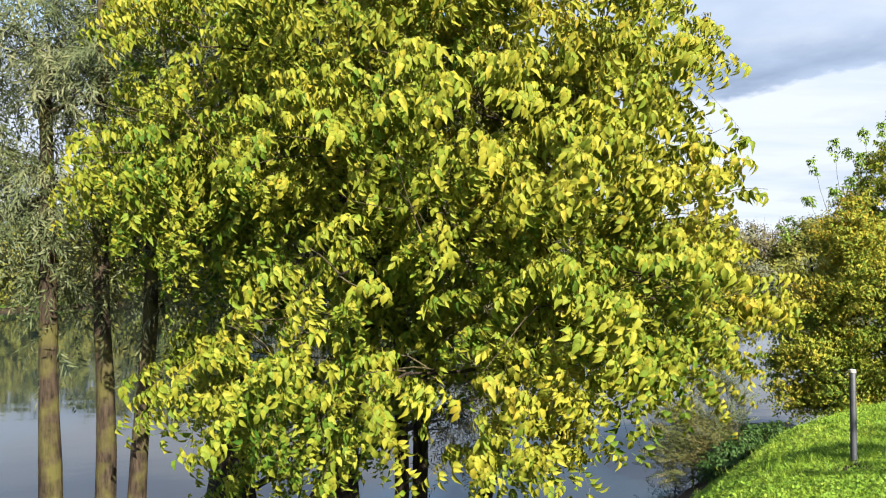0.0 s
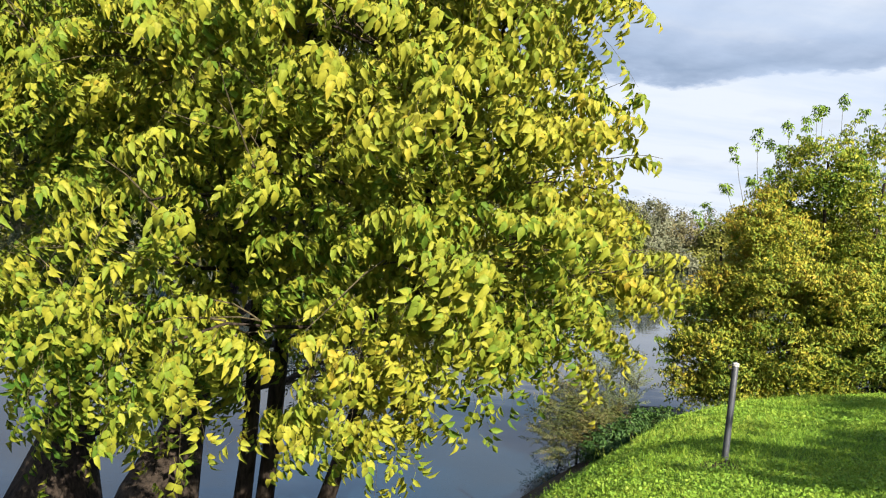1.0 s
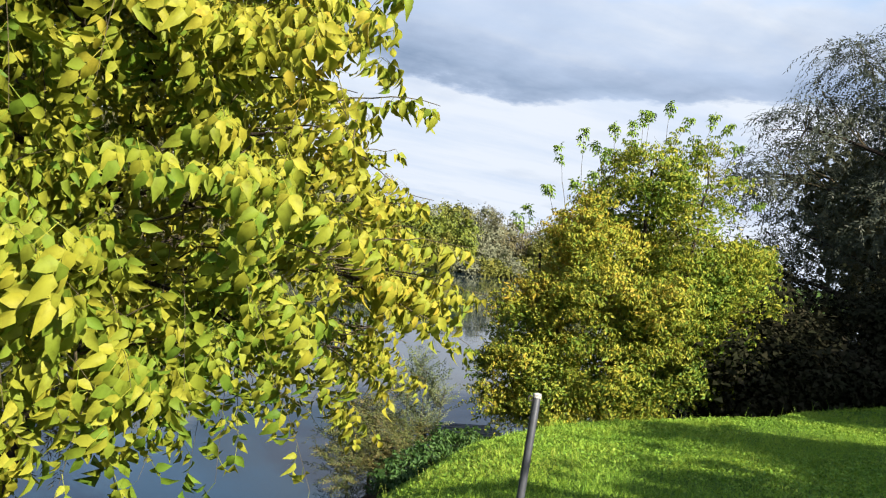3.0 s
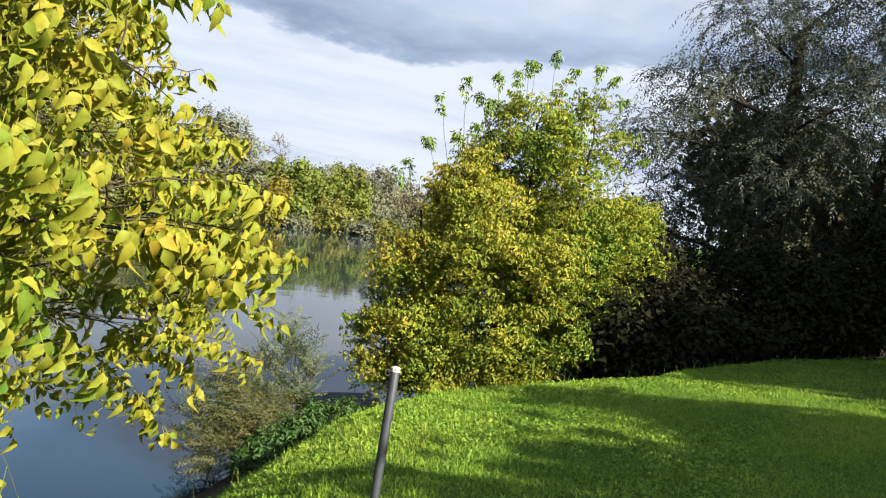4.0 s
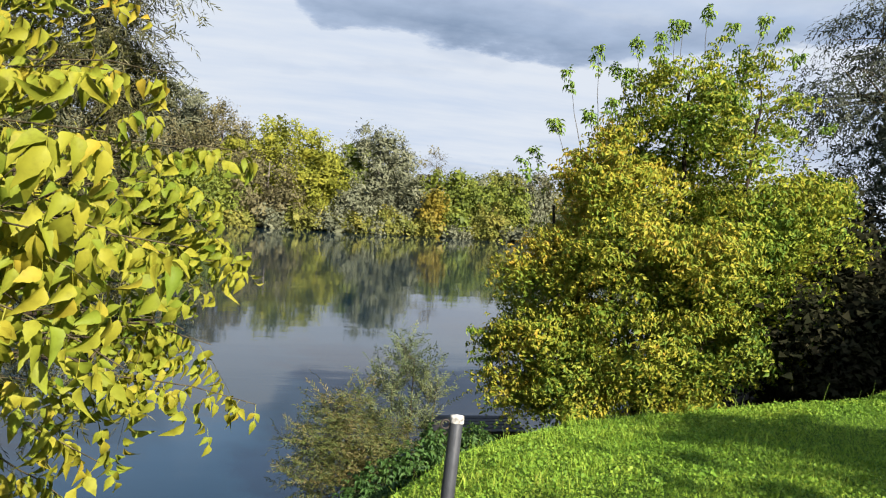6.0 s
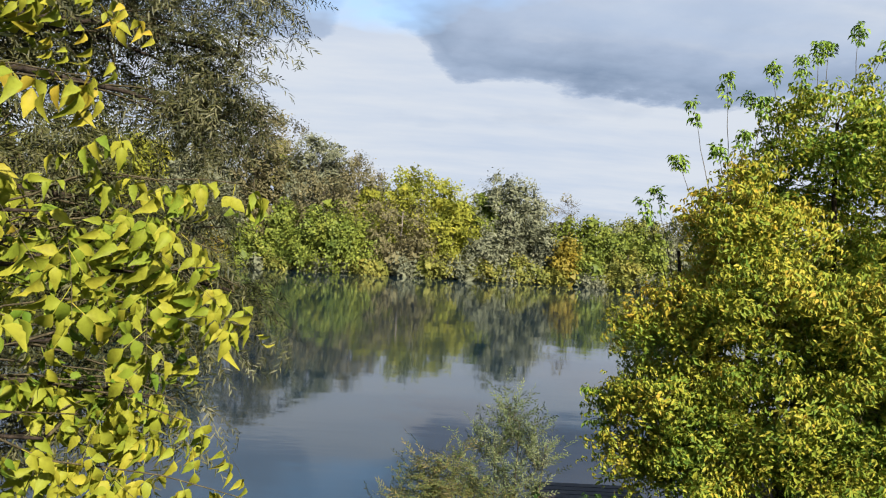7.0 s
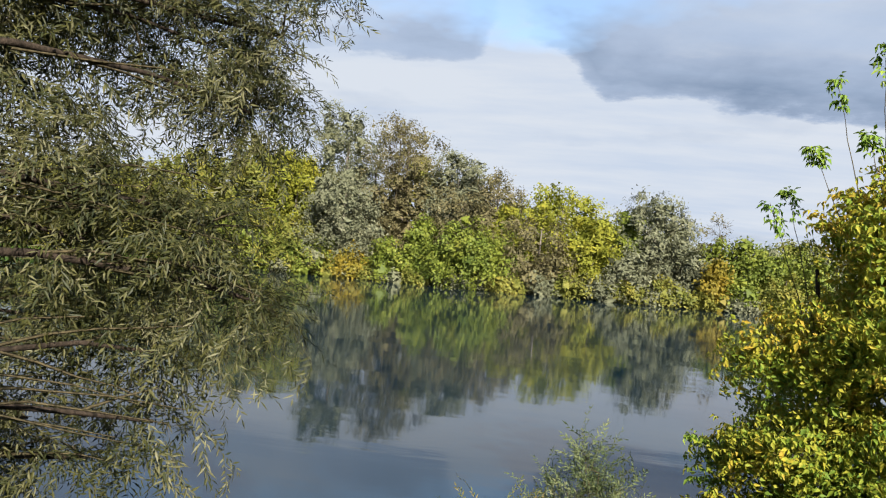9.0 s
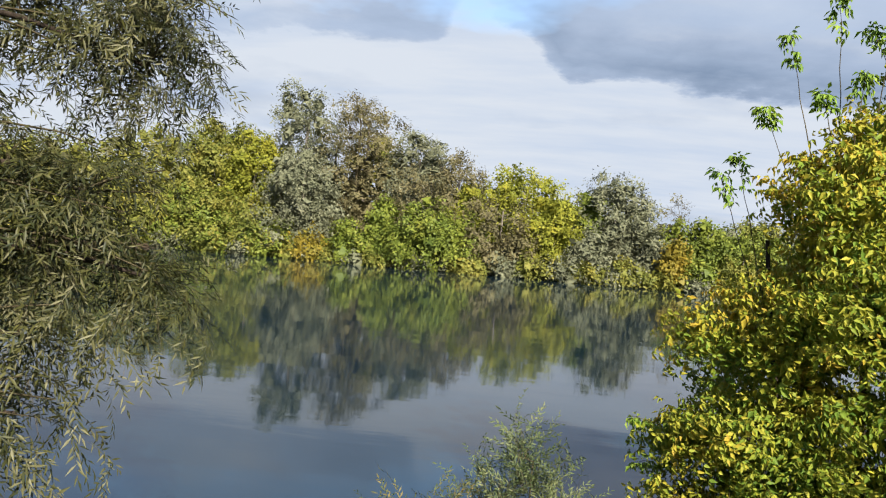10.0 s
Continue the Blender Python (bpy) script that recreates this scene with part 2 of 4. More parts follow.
FAR_YELLOW = leaf_material("yellow_crown_leaves", ((0.1, (0.15, 0.18, 0.028)), (0.45, (0.265, 0.275, 0.04)), (0.85, (0.38, 0.33, 0.042))), clump=0.4, glow=0.3, gloss=0.1, mottle=0.28)
FAR_ORANGE = leaf_material("orange_crown_leaves", ((0.1, (0.16, 0.155, 0.025)), (0.5, (0.27, 0.21, 0.03)), (0.9, (0.35, 0.255, 0.03))), clump=0.5, glow=0.3, gloss=0.2, mottle=0.28)
FAR_BROWN = leaf_material("brown_crown_leaves", ((0.1, (0.09, 0.085, 0.04)), (0.45, (0.165, 0.148, 0.072)), (0.8, (0.235, 0.20, 0.108))), clump=0.5, glow=0.2, gloss=0.1, mottle=0.28)
GRASS = leaf_material("grass_blades", ((0.1, (0.092, 0.20, 0.022)), (0.45, (0.205, 0.345, 0.033)), (0.75, (0.325, 0.43, 0.047)), (0.95, (0.44, 0.41, 0.10))), clump=0.9, glow=0.25, gloss=0.2)
CLOVER = leaf_material("clover_leaves", ((0.1, (0.09, 0.19, 0.022)), (0.5, (0.18, 0.31, 0.034)), (0.9, (0.30, 0.38, 0.05))), clump=2.0, glow=0.22, gloss=0.15)
NETTLE = leaf_material("nettle_leaves", ((0.1, (0.022, 0.058, 0.014)), (0.5, (0.05, 0.11, 0.022)), (0.9, (0.095, 0.165, 0.034))), glow=0.2)
# near-black leaves: the trees' shade over the undergrowth is put into the colour
SHADED_THICKET = leaf_material("shade_toned_thicket_leaves", ((0.1, (0.014, 0.017, 0.009)), (0.5, (0.027, 0.028, 0.015)), (0.9, (0.046, 0.040, 0.026))), glow=0.1, gloss=0.0)
ALDER = leaf_material("dull_alder_leaves", ((0.1, (0.045, 0.052, 0.022)), (0.5, (0.085, 0.085, 0.036)), (0.9, (0.14, 0.12, 0.055))), glow=0.25, gloss=0.1)
DRY = leaf_material("dry_shrub_leaves", ((0.1, (0.045, 0.075, 0.018)), (0.45, (0.10, 0.12, 0.032)), (0.75, (0.15, 0.125, 0.045)), (0.95, (0.25, 0.19, 0.07))), clump=1.6, glow=0.25)
STEEL = plain_material("weathered_post_paint", ((0.3, (0.035, 0.038, 0.045)), (0.6, (0.06, 0.064, 0.075)), (0.85, (0.11, 0.10, 0.09))), 0.5, 0.2)
TIMBER = plain_material("wet_dark_timber", ((0.3, (0.010, 0.008, 0.007)), (0.7, (0.04, 0.03, 0.025))), 0.7, scale=6.0)
CAP = plain_material("pale_cap_paint", ((0.35, (0.16, 0.15, 0.14)), (0.55, (0.55, 0.53, 0.50))), 0.7, scale=40.0)

# ---- mesh building ----


def mesh_np(name, verts, faces, smooth=False):
    me = bpy.data.meshes.new(name)
    v, f = np.asarray(verts, np.float32), np.asarray(faces, np.int32)
    n, k = f.shape
    me.vertices.add(len(v))
    me.vertices.foreach_set("co", v.ravel())
    me.loops.add(n * k)
    me.loops.foreach_set("vertex_index", f.ravel())
    me.polygons.add(n)
    me.polygons.foreach_set("loop_start", np.arange(0, n * k, k, dtype=np.int32))
    me.update(calc_edges=True)
    if smooth:
        me.polygons.foreach_set("use_smooth", np.ones(n, bool))
    return me


def part(name, me, mat, parent=None, label=""):
    if isinstance(me, bmesh.types.BMesh):
        bm, me = me, bpy.data.meshes.new(name)
        bm.to_mesh(me)
        bm.free()
    if mat is not None and not me.materials:
        me.materials.append(mat)
    ob = new(name, me)
    if parent is not None:
        ob.parent = parent
        ob.matrix_parent_inverse = parent.matrix_world.inverted()
    return tagged(ob, label)


def thing(name, at, label, category, group="", kind=""):
    ob = new(name)
    ob.empty_display_size = 0.2
    ob.location = at
    bpy.context.view_layer.update()
    return tagged(ob, label, category, group, kind)


def merged(pieces):
    vs, fs, n = [], [], 0
    for v, f in pieces:
        vs.append(v)
        fs.append(np.asarray(f) + n)
        n += len(v)
    return np.concatenate(vs), np.concatenate(fs)


def tube(points, radii, sides=6):
    """A tapered tube of quads along points."""
    p = np.asarray(points, float)
    d = np.gradient(p, axis=0)
    d /= np.linalg.norm(d, axis=1, keepdims=True) + 1e-9
    ref = np.where(np.abs(d[:, 2:3]) > 0.9, np.array([[1.0, 0, 0]]), np.array([[0, 0, 1.0]]))
    a = np.cross(d, ref)
    a /= np.linalg.norm(a, axis=1, keepdims=True) + 1e-9
    for i in range(1, len(a)):
        if np.dot(a[i], a[i - 1]) < 0:
            a[i] = -a[i]
    b = np.cross(d, a)
    ang = np.linspace(0, 2 * np.pi, sides, endpoint=False)
    r = np.asarray(radii, float)[:, None, None]
    v = p[:, None, :] + r * (np.cos(ang)[None, :, None] * a[:, None, :] + np.sin(ang)[None, :, None] * b[:, None, :])
    n = len(p)
    i, j = np.meshgrid(np.arange(n - 1), np.arange(sides), indexing="ij")
    j2 = (j + 1) % sides
    f = np.stack([i * sides + j, i * sides + j2, (i + 1) * sides + j2, (i + 1) * sides + j], -1).reshape(-1, 4)
    return v.reshape(-1, 3), f


def unit(v):
    return v / (np.linalg.norm(v, axis=-1, keepdims=True) + 1e-9)


def frames_of(along, up):
    """Rotation matrices whose y runs along the leaf and whose z is its upper face."""
    y = unit(along)
    x = unit(np.cross(y, up))
    z = np.cross(x, y)
    return np.stack([x, y, z], -1)


def placed(templates, pick, pos, rot, size):
    """All the leaves, as one soup of triangles."""
    out = []
    for k, (tv, tf) in enumerate(templates):
        m = np.nonzero(pick == k)[0]
        if not len(m):
            continue
        v = np.einsum("nij,vj->nvi", rot[m], tv) * size[m][:, None, None] + pos[m][:, None, :]
        f = tf[None] + (np.arange(len(m)) * len(tv))[:, None, None]
        out.append((v.reshape(-1, 3), f.reshape(-1, 3)))
    return merged(out)


# ---- leaf templates: y along the leaf, z its upper face, in metres ----


def leaflet(length, width, fold, curl, folded=True):
    w = width / 2
    if not folded:
        z = -curl * length
        return np.array([(0, 0, 0), (w, 0.42 * length, w * fold + 0.2 * z), (0, length, z), (-w, 0.42 * length, w * fold + 0.2 * z)]), np.array([(0, 1, 2), (0, 2, 3)])
    v = []

    def put(x, t):
        v.append((x, t * length, abs(x) * fold - curl * length * t * t))
        return len(v) - 1
    base, tip = put(0, 0), put(0, 1.0)
    l1, r1, l2, r2 = put(-w * 0.95, 0.24), put(w * 0.95, 0.24), put(-w * 0.88, 0.58), put(w * 0.88, 0.58)
    m1, m2 = put(0, 0.24), put(0, 0.58)
    f = [(base, r1, m1), (base, m1, l1), (m1, r1, r2), (m1, r2, m2), (m1, m2, l2), (m1, l2, l1), (m2, r2, tip), (m2, tip, l2)]
    return np.array(v, float), np.array(f, int)


def toothed_leaflet(length, width, fold, curl):
    """A leaflet with a rounded, coarsely toothed edge, folded along its midrib."""
    w = width / 2
    rows = ((0.10, 0.42), (0.24, 0.88), (0.40, 1.0), (0.50, 0.80), (0.60, 0.82), (0.74, 0.46), (0.86, 0.28))
    v, f = [(0, 0, 0)], []
    for t, k in rows:
        z = -curl * length * t * t
        v += [(-w * k, t * length, w * k * fold + z), (0, t * length, z), (w * k, t * length, w * k * fold + z - 0.06 * length * t)]
    v.append((0, length, -curl * length))
    f += [(0, 2, 1), (0, 3, 2)]
    for i in range(len(rows) - 1):
        p, q = 1 + 3 * i, 4 + 3 * i
        f += [(p, p + 1, q + 1), (p, q + 1, q), (p + 1, p + 2, q + 2), (p + 1, q + 2, q + 1)]
    last = 1 + 3 * (len(rows) - 1)
    f += [(last, last + 1, len(v) - 1), (last + 1, last + 2, len(v) - 1)]
    return np.array(v, float), np.array(f, int)


def turned(tv, rz, rx, at):
    m = np.array(Euler((rx, 0, rz)).to_matrix())
    return tv @ m.T + np.array(at)


def maple_leaf(rng, folded=True, pairs=1, toothed=False):
    """A compound leaf of three or five hanging leaflets on a thin stalk."""
    def blade(a, b, c, d):
        return toothed_leaflet(a, b, c, d) if toothed else leaflet(a, b, c, d, folded)
    out = []
    ln = rng.uniform(0.058, 0.085)
    y0 = 0.045
    for k in range(pairs):
        y = y0 + 0.035 * k
        for side in (-1, 1):
            lv, lf = blade(ln * rng.uniform(0.75, 0.95), ln * rng.uniform(0.43, 0.57), rng.uniform(0.3, 1.0), rng.uniform(0.15, 0.7))
            out.append((turned(lv, side * -rng.uniform(0.7, 1.1), -rng.uniform(0.2, 0.8), (0, y, -0.1 * y)), lf))
    y = y0 + 0.035 * pairs
    lv, lf = blade(ln * 1.1, ln * rng.uniform(0.48, 0.62), rng.uniform(0.3, 1.0), rng.uniform(0.2, 0.75))
    out.append((turned(lv, rng.uniform(-0.25, 0.25), -rng.uniform(0.3, 0.9), (0, y, -0.1 * y)), lf))
    s = np.array([(-0.0012, 0, 0), (0.0012, 0, 0), (0.0008, y, -0.1 * y), (-0.0008, y, -0.1 * y)])
    out.append((s, np.array([(0, 1, 2), (0, 2, 3)])))
    return merged(out)


def willow_shoot(rng, leaves=12, length=0.36, leaf=0.098, width=0.017):
    """A thin shoot with narrow leaves on both sides."""
    out = []
    for i in range(leaves):
        y = length * (i + 0.5) / leaves
        ln = leaf * rng.uniform(0.7, 1.15)
        w = width * rng.uniform(0.8, 1.2) / 2
        lv = np.array([(0, 0, 0), (w, ln * 0.4, 0.1 * w), (0, ln, -0.12 * ln), (-w, ln * 0.4, 0.1 * w)])
        rz = (1 if i % 2 else -1) * rng.uniform(0.35, 0.95) if i < leaves - 1 else 0.0
        out.append((turned(lv, rz, rng.uniform(-0.7, 0.3), (0, y, -0.25 * y * y / length)), np.array([(0, 1, 2), (0, 2, 3)])))
    s = np.array([(-0.0016, 0, 0), (0.0016, 0, 0), (0.0006, length, -0.25 * length), (-0.0006, length, -0.25 * length)])
    out.append((s, np.array([(0, 1, 2), (0, 2, 3)])))
    return merged(out)


def far_tuft(rng, leaves=7, spread=0.28, size=0.19, narrow=0.6):
    """A tuft of single leaves for a crown that is only seen from across the water or in deep shade."""
    out = []
    for _ in range(leaves):
        ln = size * rng.uniform(0.6, 1.3)
        w = ln * narrow / 2
        lv = np.array([(-w, 0.12 * ln, 0.1 * w), (w, 0.2 * ln, -0.1 * w), (0, ln, -0.2 * ln)])
        at = rng.normal(0, spread * 0.5, 3)
        out.append((turned(lv, rng.uniform(-3.1, 3.1), rng.uniform(-0.55, 0.3), at), np.array([(0, 1, 2)])))
    return merged(out)


_rng = np.random.default_rng(11)
MAPLE_LEAVES = [maple_leaf(_rng, True, 1 + (k % 2)) for k in range(6)]
MAPLE_LEAVES_FINE = [maple_leaf(_rng, True, 1, True) for k in range(6)]
MAPLE_LEAVES_LIGHT = [maple_leaf(_rng, False, 1 + (k % 2)) for k in range(6)]
MAPLE_LEAVES_BUSH = [maple_leaf(_rng, False, 1) for k in range(6)]
SHOOTS = [willow_shoot(_rng) for _ in range(6)]
SHOOTS_COARSE = [willow_shoot(_rng, 10, 0.44, 0.105, 0.030) for _ in range(5)]
SHOOTS_FINE = [willow_shoot(_rng, 11, 0.26, 0.062, 0.015) for _ in range(5)]
TUFTS = [far_tuft(_rng, 10, 0.62, 0.32, 0.85) for _ in range(6)]
TUFTS_CORE = [far_tuft(_rng, 4, 0.6, 0.75, 1.0) for _ in range(4)]
TUFTS_NARROW = [far_tuft(_rng, 11, 0.62, 0.34, 0.55) for _ in range(6)]
TUFTS_COARSE = [far_tuft(_rng, 10, 0.5, 0.34, 0.75) for _ in range(6)]
TUFTS_SHADE = [far_tuft(_rng, 11, 0.34, 0.12, 0.7) for _ in range(6)]

# ---- the lie of the land ----
BANK_N = (-0.6, 0.8)                     # the way down to the water
SHORE = -2.1                             # water level


def bank_s(x, y):
    return BANK_N[0] * x + BANK_N[1] * y


PROFILE_S = (-400.0, -40.0, 0.0, 1.5, 3.4, 4.4, 5.0, 5.7, 6.8, 7.6, 9.0, 14.0, 30.0)
PROFILE_Z = (1.2, 0.5, 0.0, -0.14, -0.36, -0.50, -0.70, -0.99, -1.70, -2.08, -2.45, -3.2, -4.0)


def far_shore(x):
    """Where the opposite bank meets the water."""
    return np.interp(x, (-400, -60, -35, -18, -2, 10, 27, 60, 400), (-40, 66, 90, 90.5, 89.5, 90, 91, 84, 20))


def land(x, y):
    s = bank_s(x, y)
    # downstream the bank drops nearer to the path
    s = s + np.clip(0.45 * (4.7 - x), 0, 1.3) * np.clip((s - 1.5) / 2, 0, 1)
    near = np.interp(s, PROFILE_S, PROFILE_Z)
    # past the crest the lawn falls away to the bushes' feet
    near = np.minimum(near, np.interp(y - np.clip(0.55 * (x - 8.6), 0, 1.0) + 0.28 * np.exp(-((x - 7.9) / 0.8) ** 2) + 0.16 * np.sin(1.3 * x + 0.5) + 0.07 * np.sin(3.1 * x), (9.9, 10.2, 10.5, 11.0, 12.0, 13.4, 60), (0.0, -0.30, -0.55, -0.85, -1.3, -1.75, -1.9)) + np.clip(0.4 * (-y), 0, 3))
    roll = 0.015 * np.sin(x * 0.9 + 0.4 * y) * np.cos(y * 0.7 - 0.3 * x) + 0.012 * np.sin(2.3 * x - 1.7 * y)
    near = near + roll * np.clip((14 - np.abs(s - 2)) / 10, 0, 1)
    d = y - far_shore(x)
    far = np.interp(d, (-20, -3, 0, 1.5, 6, 60, 400), (-4.5, -2.9, -2.12, -1.5, -0.9, 0.0, 2.0))
    return np.maximum(near, far)


def ground_at(x, y):
    return float(land(np.float64(x), np.float64(y)))


def make_ground():
    fine = np.arange(-10, 22.01, 0.25)
    step = np.concatenate([fine, 22 + np.cumsum(np.geomspace(0.4, 60, 38)), -10 - np.cumsum(np.geomspace(0.4, 60, 38))])
    xs = np.unique(np.round(step, 3))
    fine_y = np.arange(-4, 18.01, 0.25)
    mid = np.arange(80, 100, 1.0)
    step = np.concatenate([fine_y, 18 + np.cumsum(np.geomspace(0.4, 9, 18)), mid, 100 + np.cumsum(np.geomspace(1.5, 60, 22)), -4 - np.cumsum(np.geomspace(0.4, 50, 30))])
    ys = np.unique(np.round(step, 3))
    gx, gy = np.meshgrid(xs, ys)
    v = np.stack([gx, gy, land(gx, gy)], -1).reshape(-1, 3)
    nx, ny = len(xs), len(ys)
    i, j = np.meshgrid(np.arange(ny - 1), np.arange(nx - 1), indexing="ij")
    f = np.stack([i * nx + j, i * nx + j + 1, (i + 1) * nx + j + 1, (i + 1) * nx + j], -1).reshape(-1, 4)
    ob = part("ground", mesh_np("ground", v, f, True), TURF)
    tagged(ob, "green riverside lawn sloping down to the water", "ground", kind="structure")
    w = 900.0
    v = [(-w, -w, SHORE), (w, -w, SHORE), (w, w, SHORE), (-w, w, SHORE)]
    ob = part("water", mesh_np("water", v, [(0, 1, 2, 3)]), WATER)
    tagged(ob, "calm grey-green river reflecting trees and clouds", "water", kind="structure")


make_ground()

# ---- trees ----


def limb_path(a, b, rng, sag=0.0, n=8, wob=0.05):
    a, b = np.array(a, float), np.array(b, float)
    t = np.linspace(0, 1, n)[:, None]
    p = a + (b - a) * t
    ln = np.linalg.norm(b - a)
    p[:, 2] += (sag * ln * 4 * t * (1 - t))[:, 0]
    w = np.cumsum(rng.normal(0, wob * ln / n, (n, 3)), axis=0)
    w -= t * w[-1]
    return p + w


def sprays(lobes, count, rng, leaves, length, droop, hang, spread=0.3, shell=(0.45, 1.0), up=0.25, flat=0.85, face=0.7, gaps=None):
    """Drooping shoots in the outer part of each lobe: the stems, and each leaf's place, way and upper side."""
    # a fifth number thins a lobe out
    share = np.array([b[3] ** 2 * (b[4] if len(b) > 4 else 1.0) for b in lobes])
    lobes = np.array([b[:4] for b in lobes], float)
    share = np.maximum(1, np.round(count * share / share.sum()).astype(int))
    stems, pos, along, upper = [], [], [], []
    waves = np.random.default_rng(5).normal(0, 1, (7, 3))
    for (x, y, z, r), n in zip(lobes, share):
        n = int(n * (1.35 if gaps else 1))
        d = unit(rng.normal(0, 1, (n, 3)))
        rad = max(r - 0.6 * length, 0.3 * r) * rng.uniform(shell[0], shell[1], (n, 1)) ** 0.6
        start = np.array((x, y, z)) + d * rad * np.array((1, 1, flat))
        if gaps:
            # boughs stand apart from one another, with shaded hollows between them
            m = np.sin(start @ (waves * gaps[0]).T + np.arange(7)).sum(1) + rng.normal(0, 0.5, n) > gaps[1]
            m[0] = True
            d, start = d[m], start[m]
            n = len(d)
        way = unit(d + np.array((0, 0, up)) + rng.normal(0, 0.45, (n, 3)))
        ln = length * rng.uniform(0.6, 1.25, (n, 1))
        t = np.linspace(0, 1, leaves)
        path = start[:, None, :] + way[:, None, :] * (ln[:, :, None] * t[None, :, None])
        path[:, :, 2] -= droop * ln * t[None, :] ** 2
        stems.append(path)
        tang = unit(np.gradient(path, axis=1))
        side = unit(np.cross(tang, np.array((0, 0, 1.0))) + 1e-4)
        flip = np.where((np.arange(leaves) % 2) == 0, 1.0, -1.0)[None, :, None]
        a = tang * 0.6 + side * flip * 0.9 + rng.normal(0, spread, path.shape)
        a[:, :, 2] -= hang
        u = np.array((0, 0, 1.4 - face)) + face * d[:, None, :] + rng.normal(0, 0.35, path.shape)
        pos.append(path.reshape(-1, 3))
        along.append(a.reshape(-1, 3))
        upper.append(u.reshape(-1, 3))
    return np.concatenate(stems), np.concatenate(pos), np.concatenate(along), np.concatenate(upper)


def stem_soup(stems, radius, every=1):
    """Thin three-sided stems, as one soup of quads."""
    p = stems[::every][:, ::2]
    n, k, _ = p.shape
    ang = np.array((0.0, 2.1, 4.2))
    ring = np.stack([np.cos(ang), np.sin(ang), 0 * ang], -1)
    r = radius * np.linspace(1.0, 0.35, k)
    v = p[:, :, None, :] + ring[None, None] * r[None, :, None, None]
    i, j = np.meshgrid(np.arange(k - 1), np.arange(3), indexing="ij")
    f = np.stack([i * 3 + j, i * 3 + (j + 1) % 3, (i + 1) * 3 + (j + 1) % 3, (i + 1) * 3 + j], -1).reshape(-1, 4)
    f = f[None] + (np.arange(n) * k * 3)[:, None, None]
    return v.reshape(-1, 3), f.reshape(-1, 4)


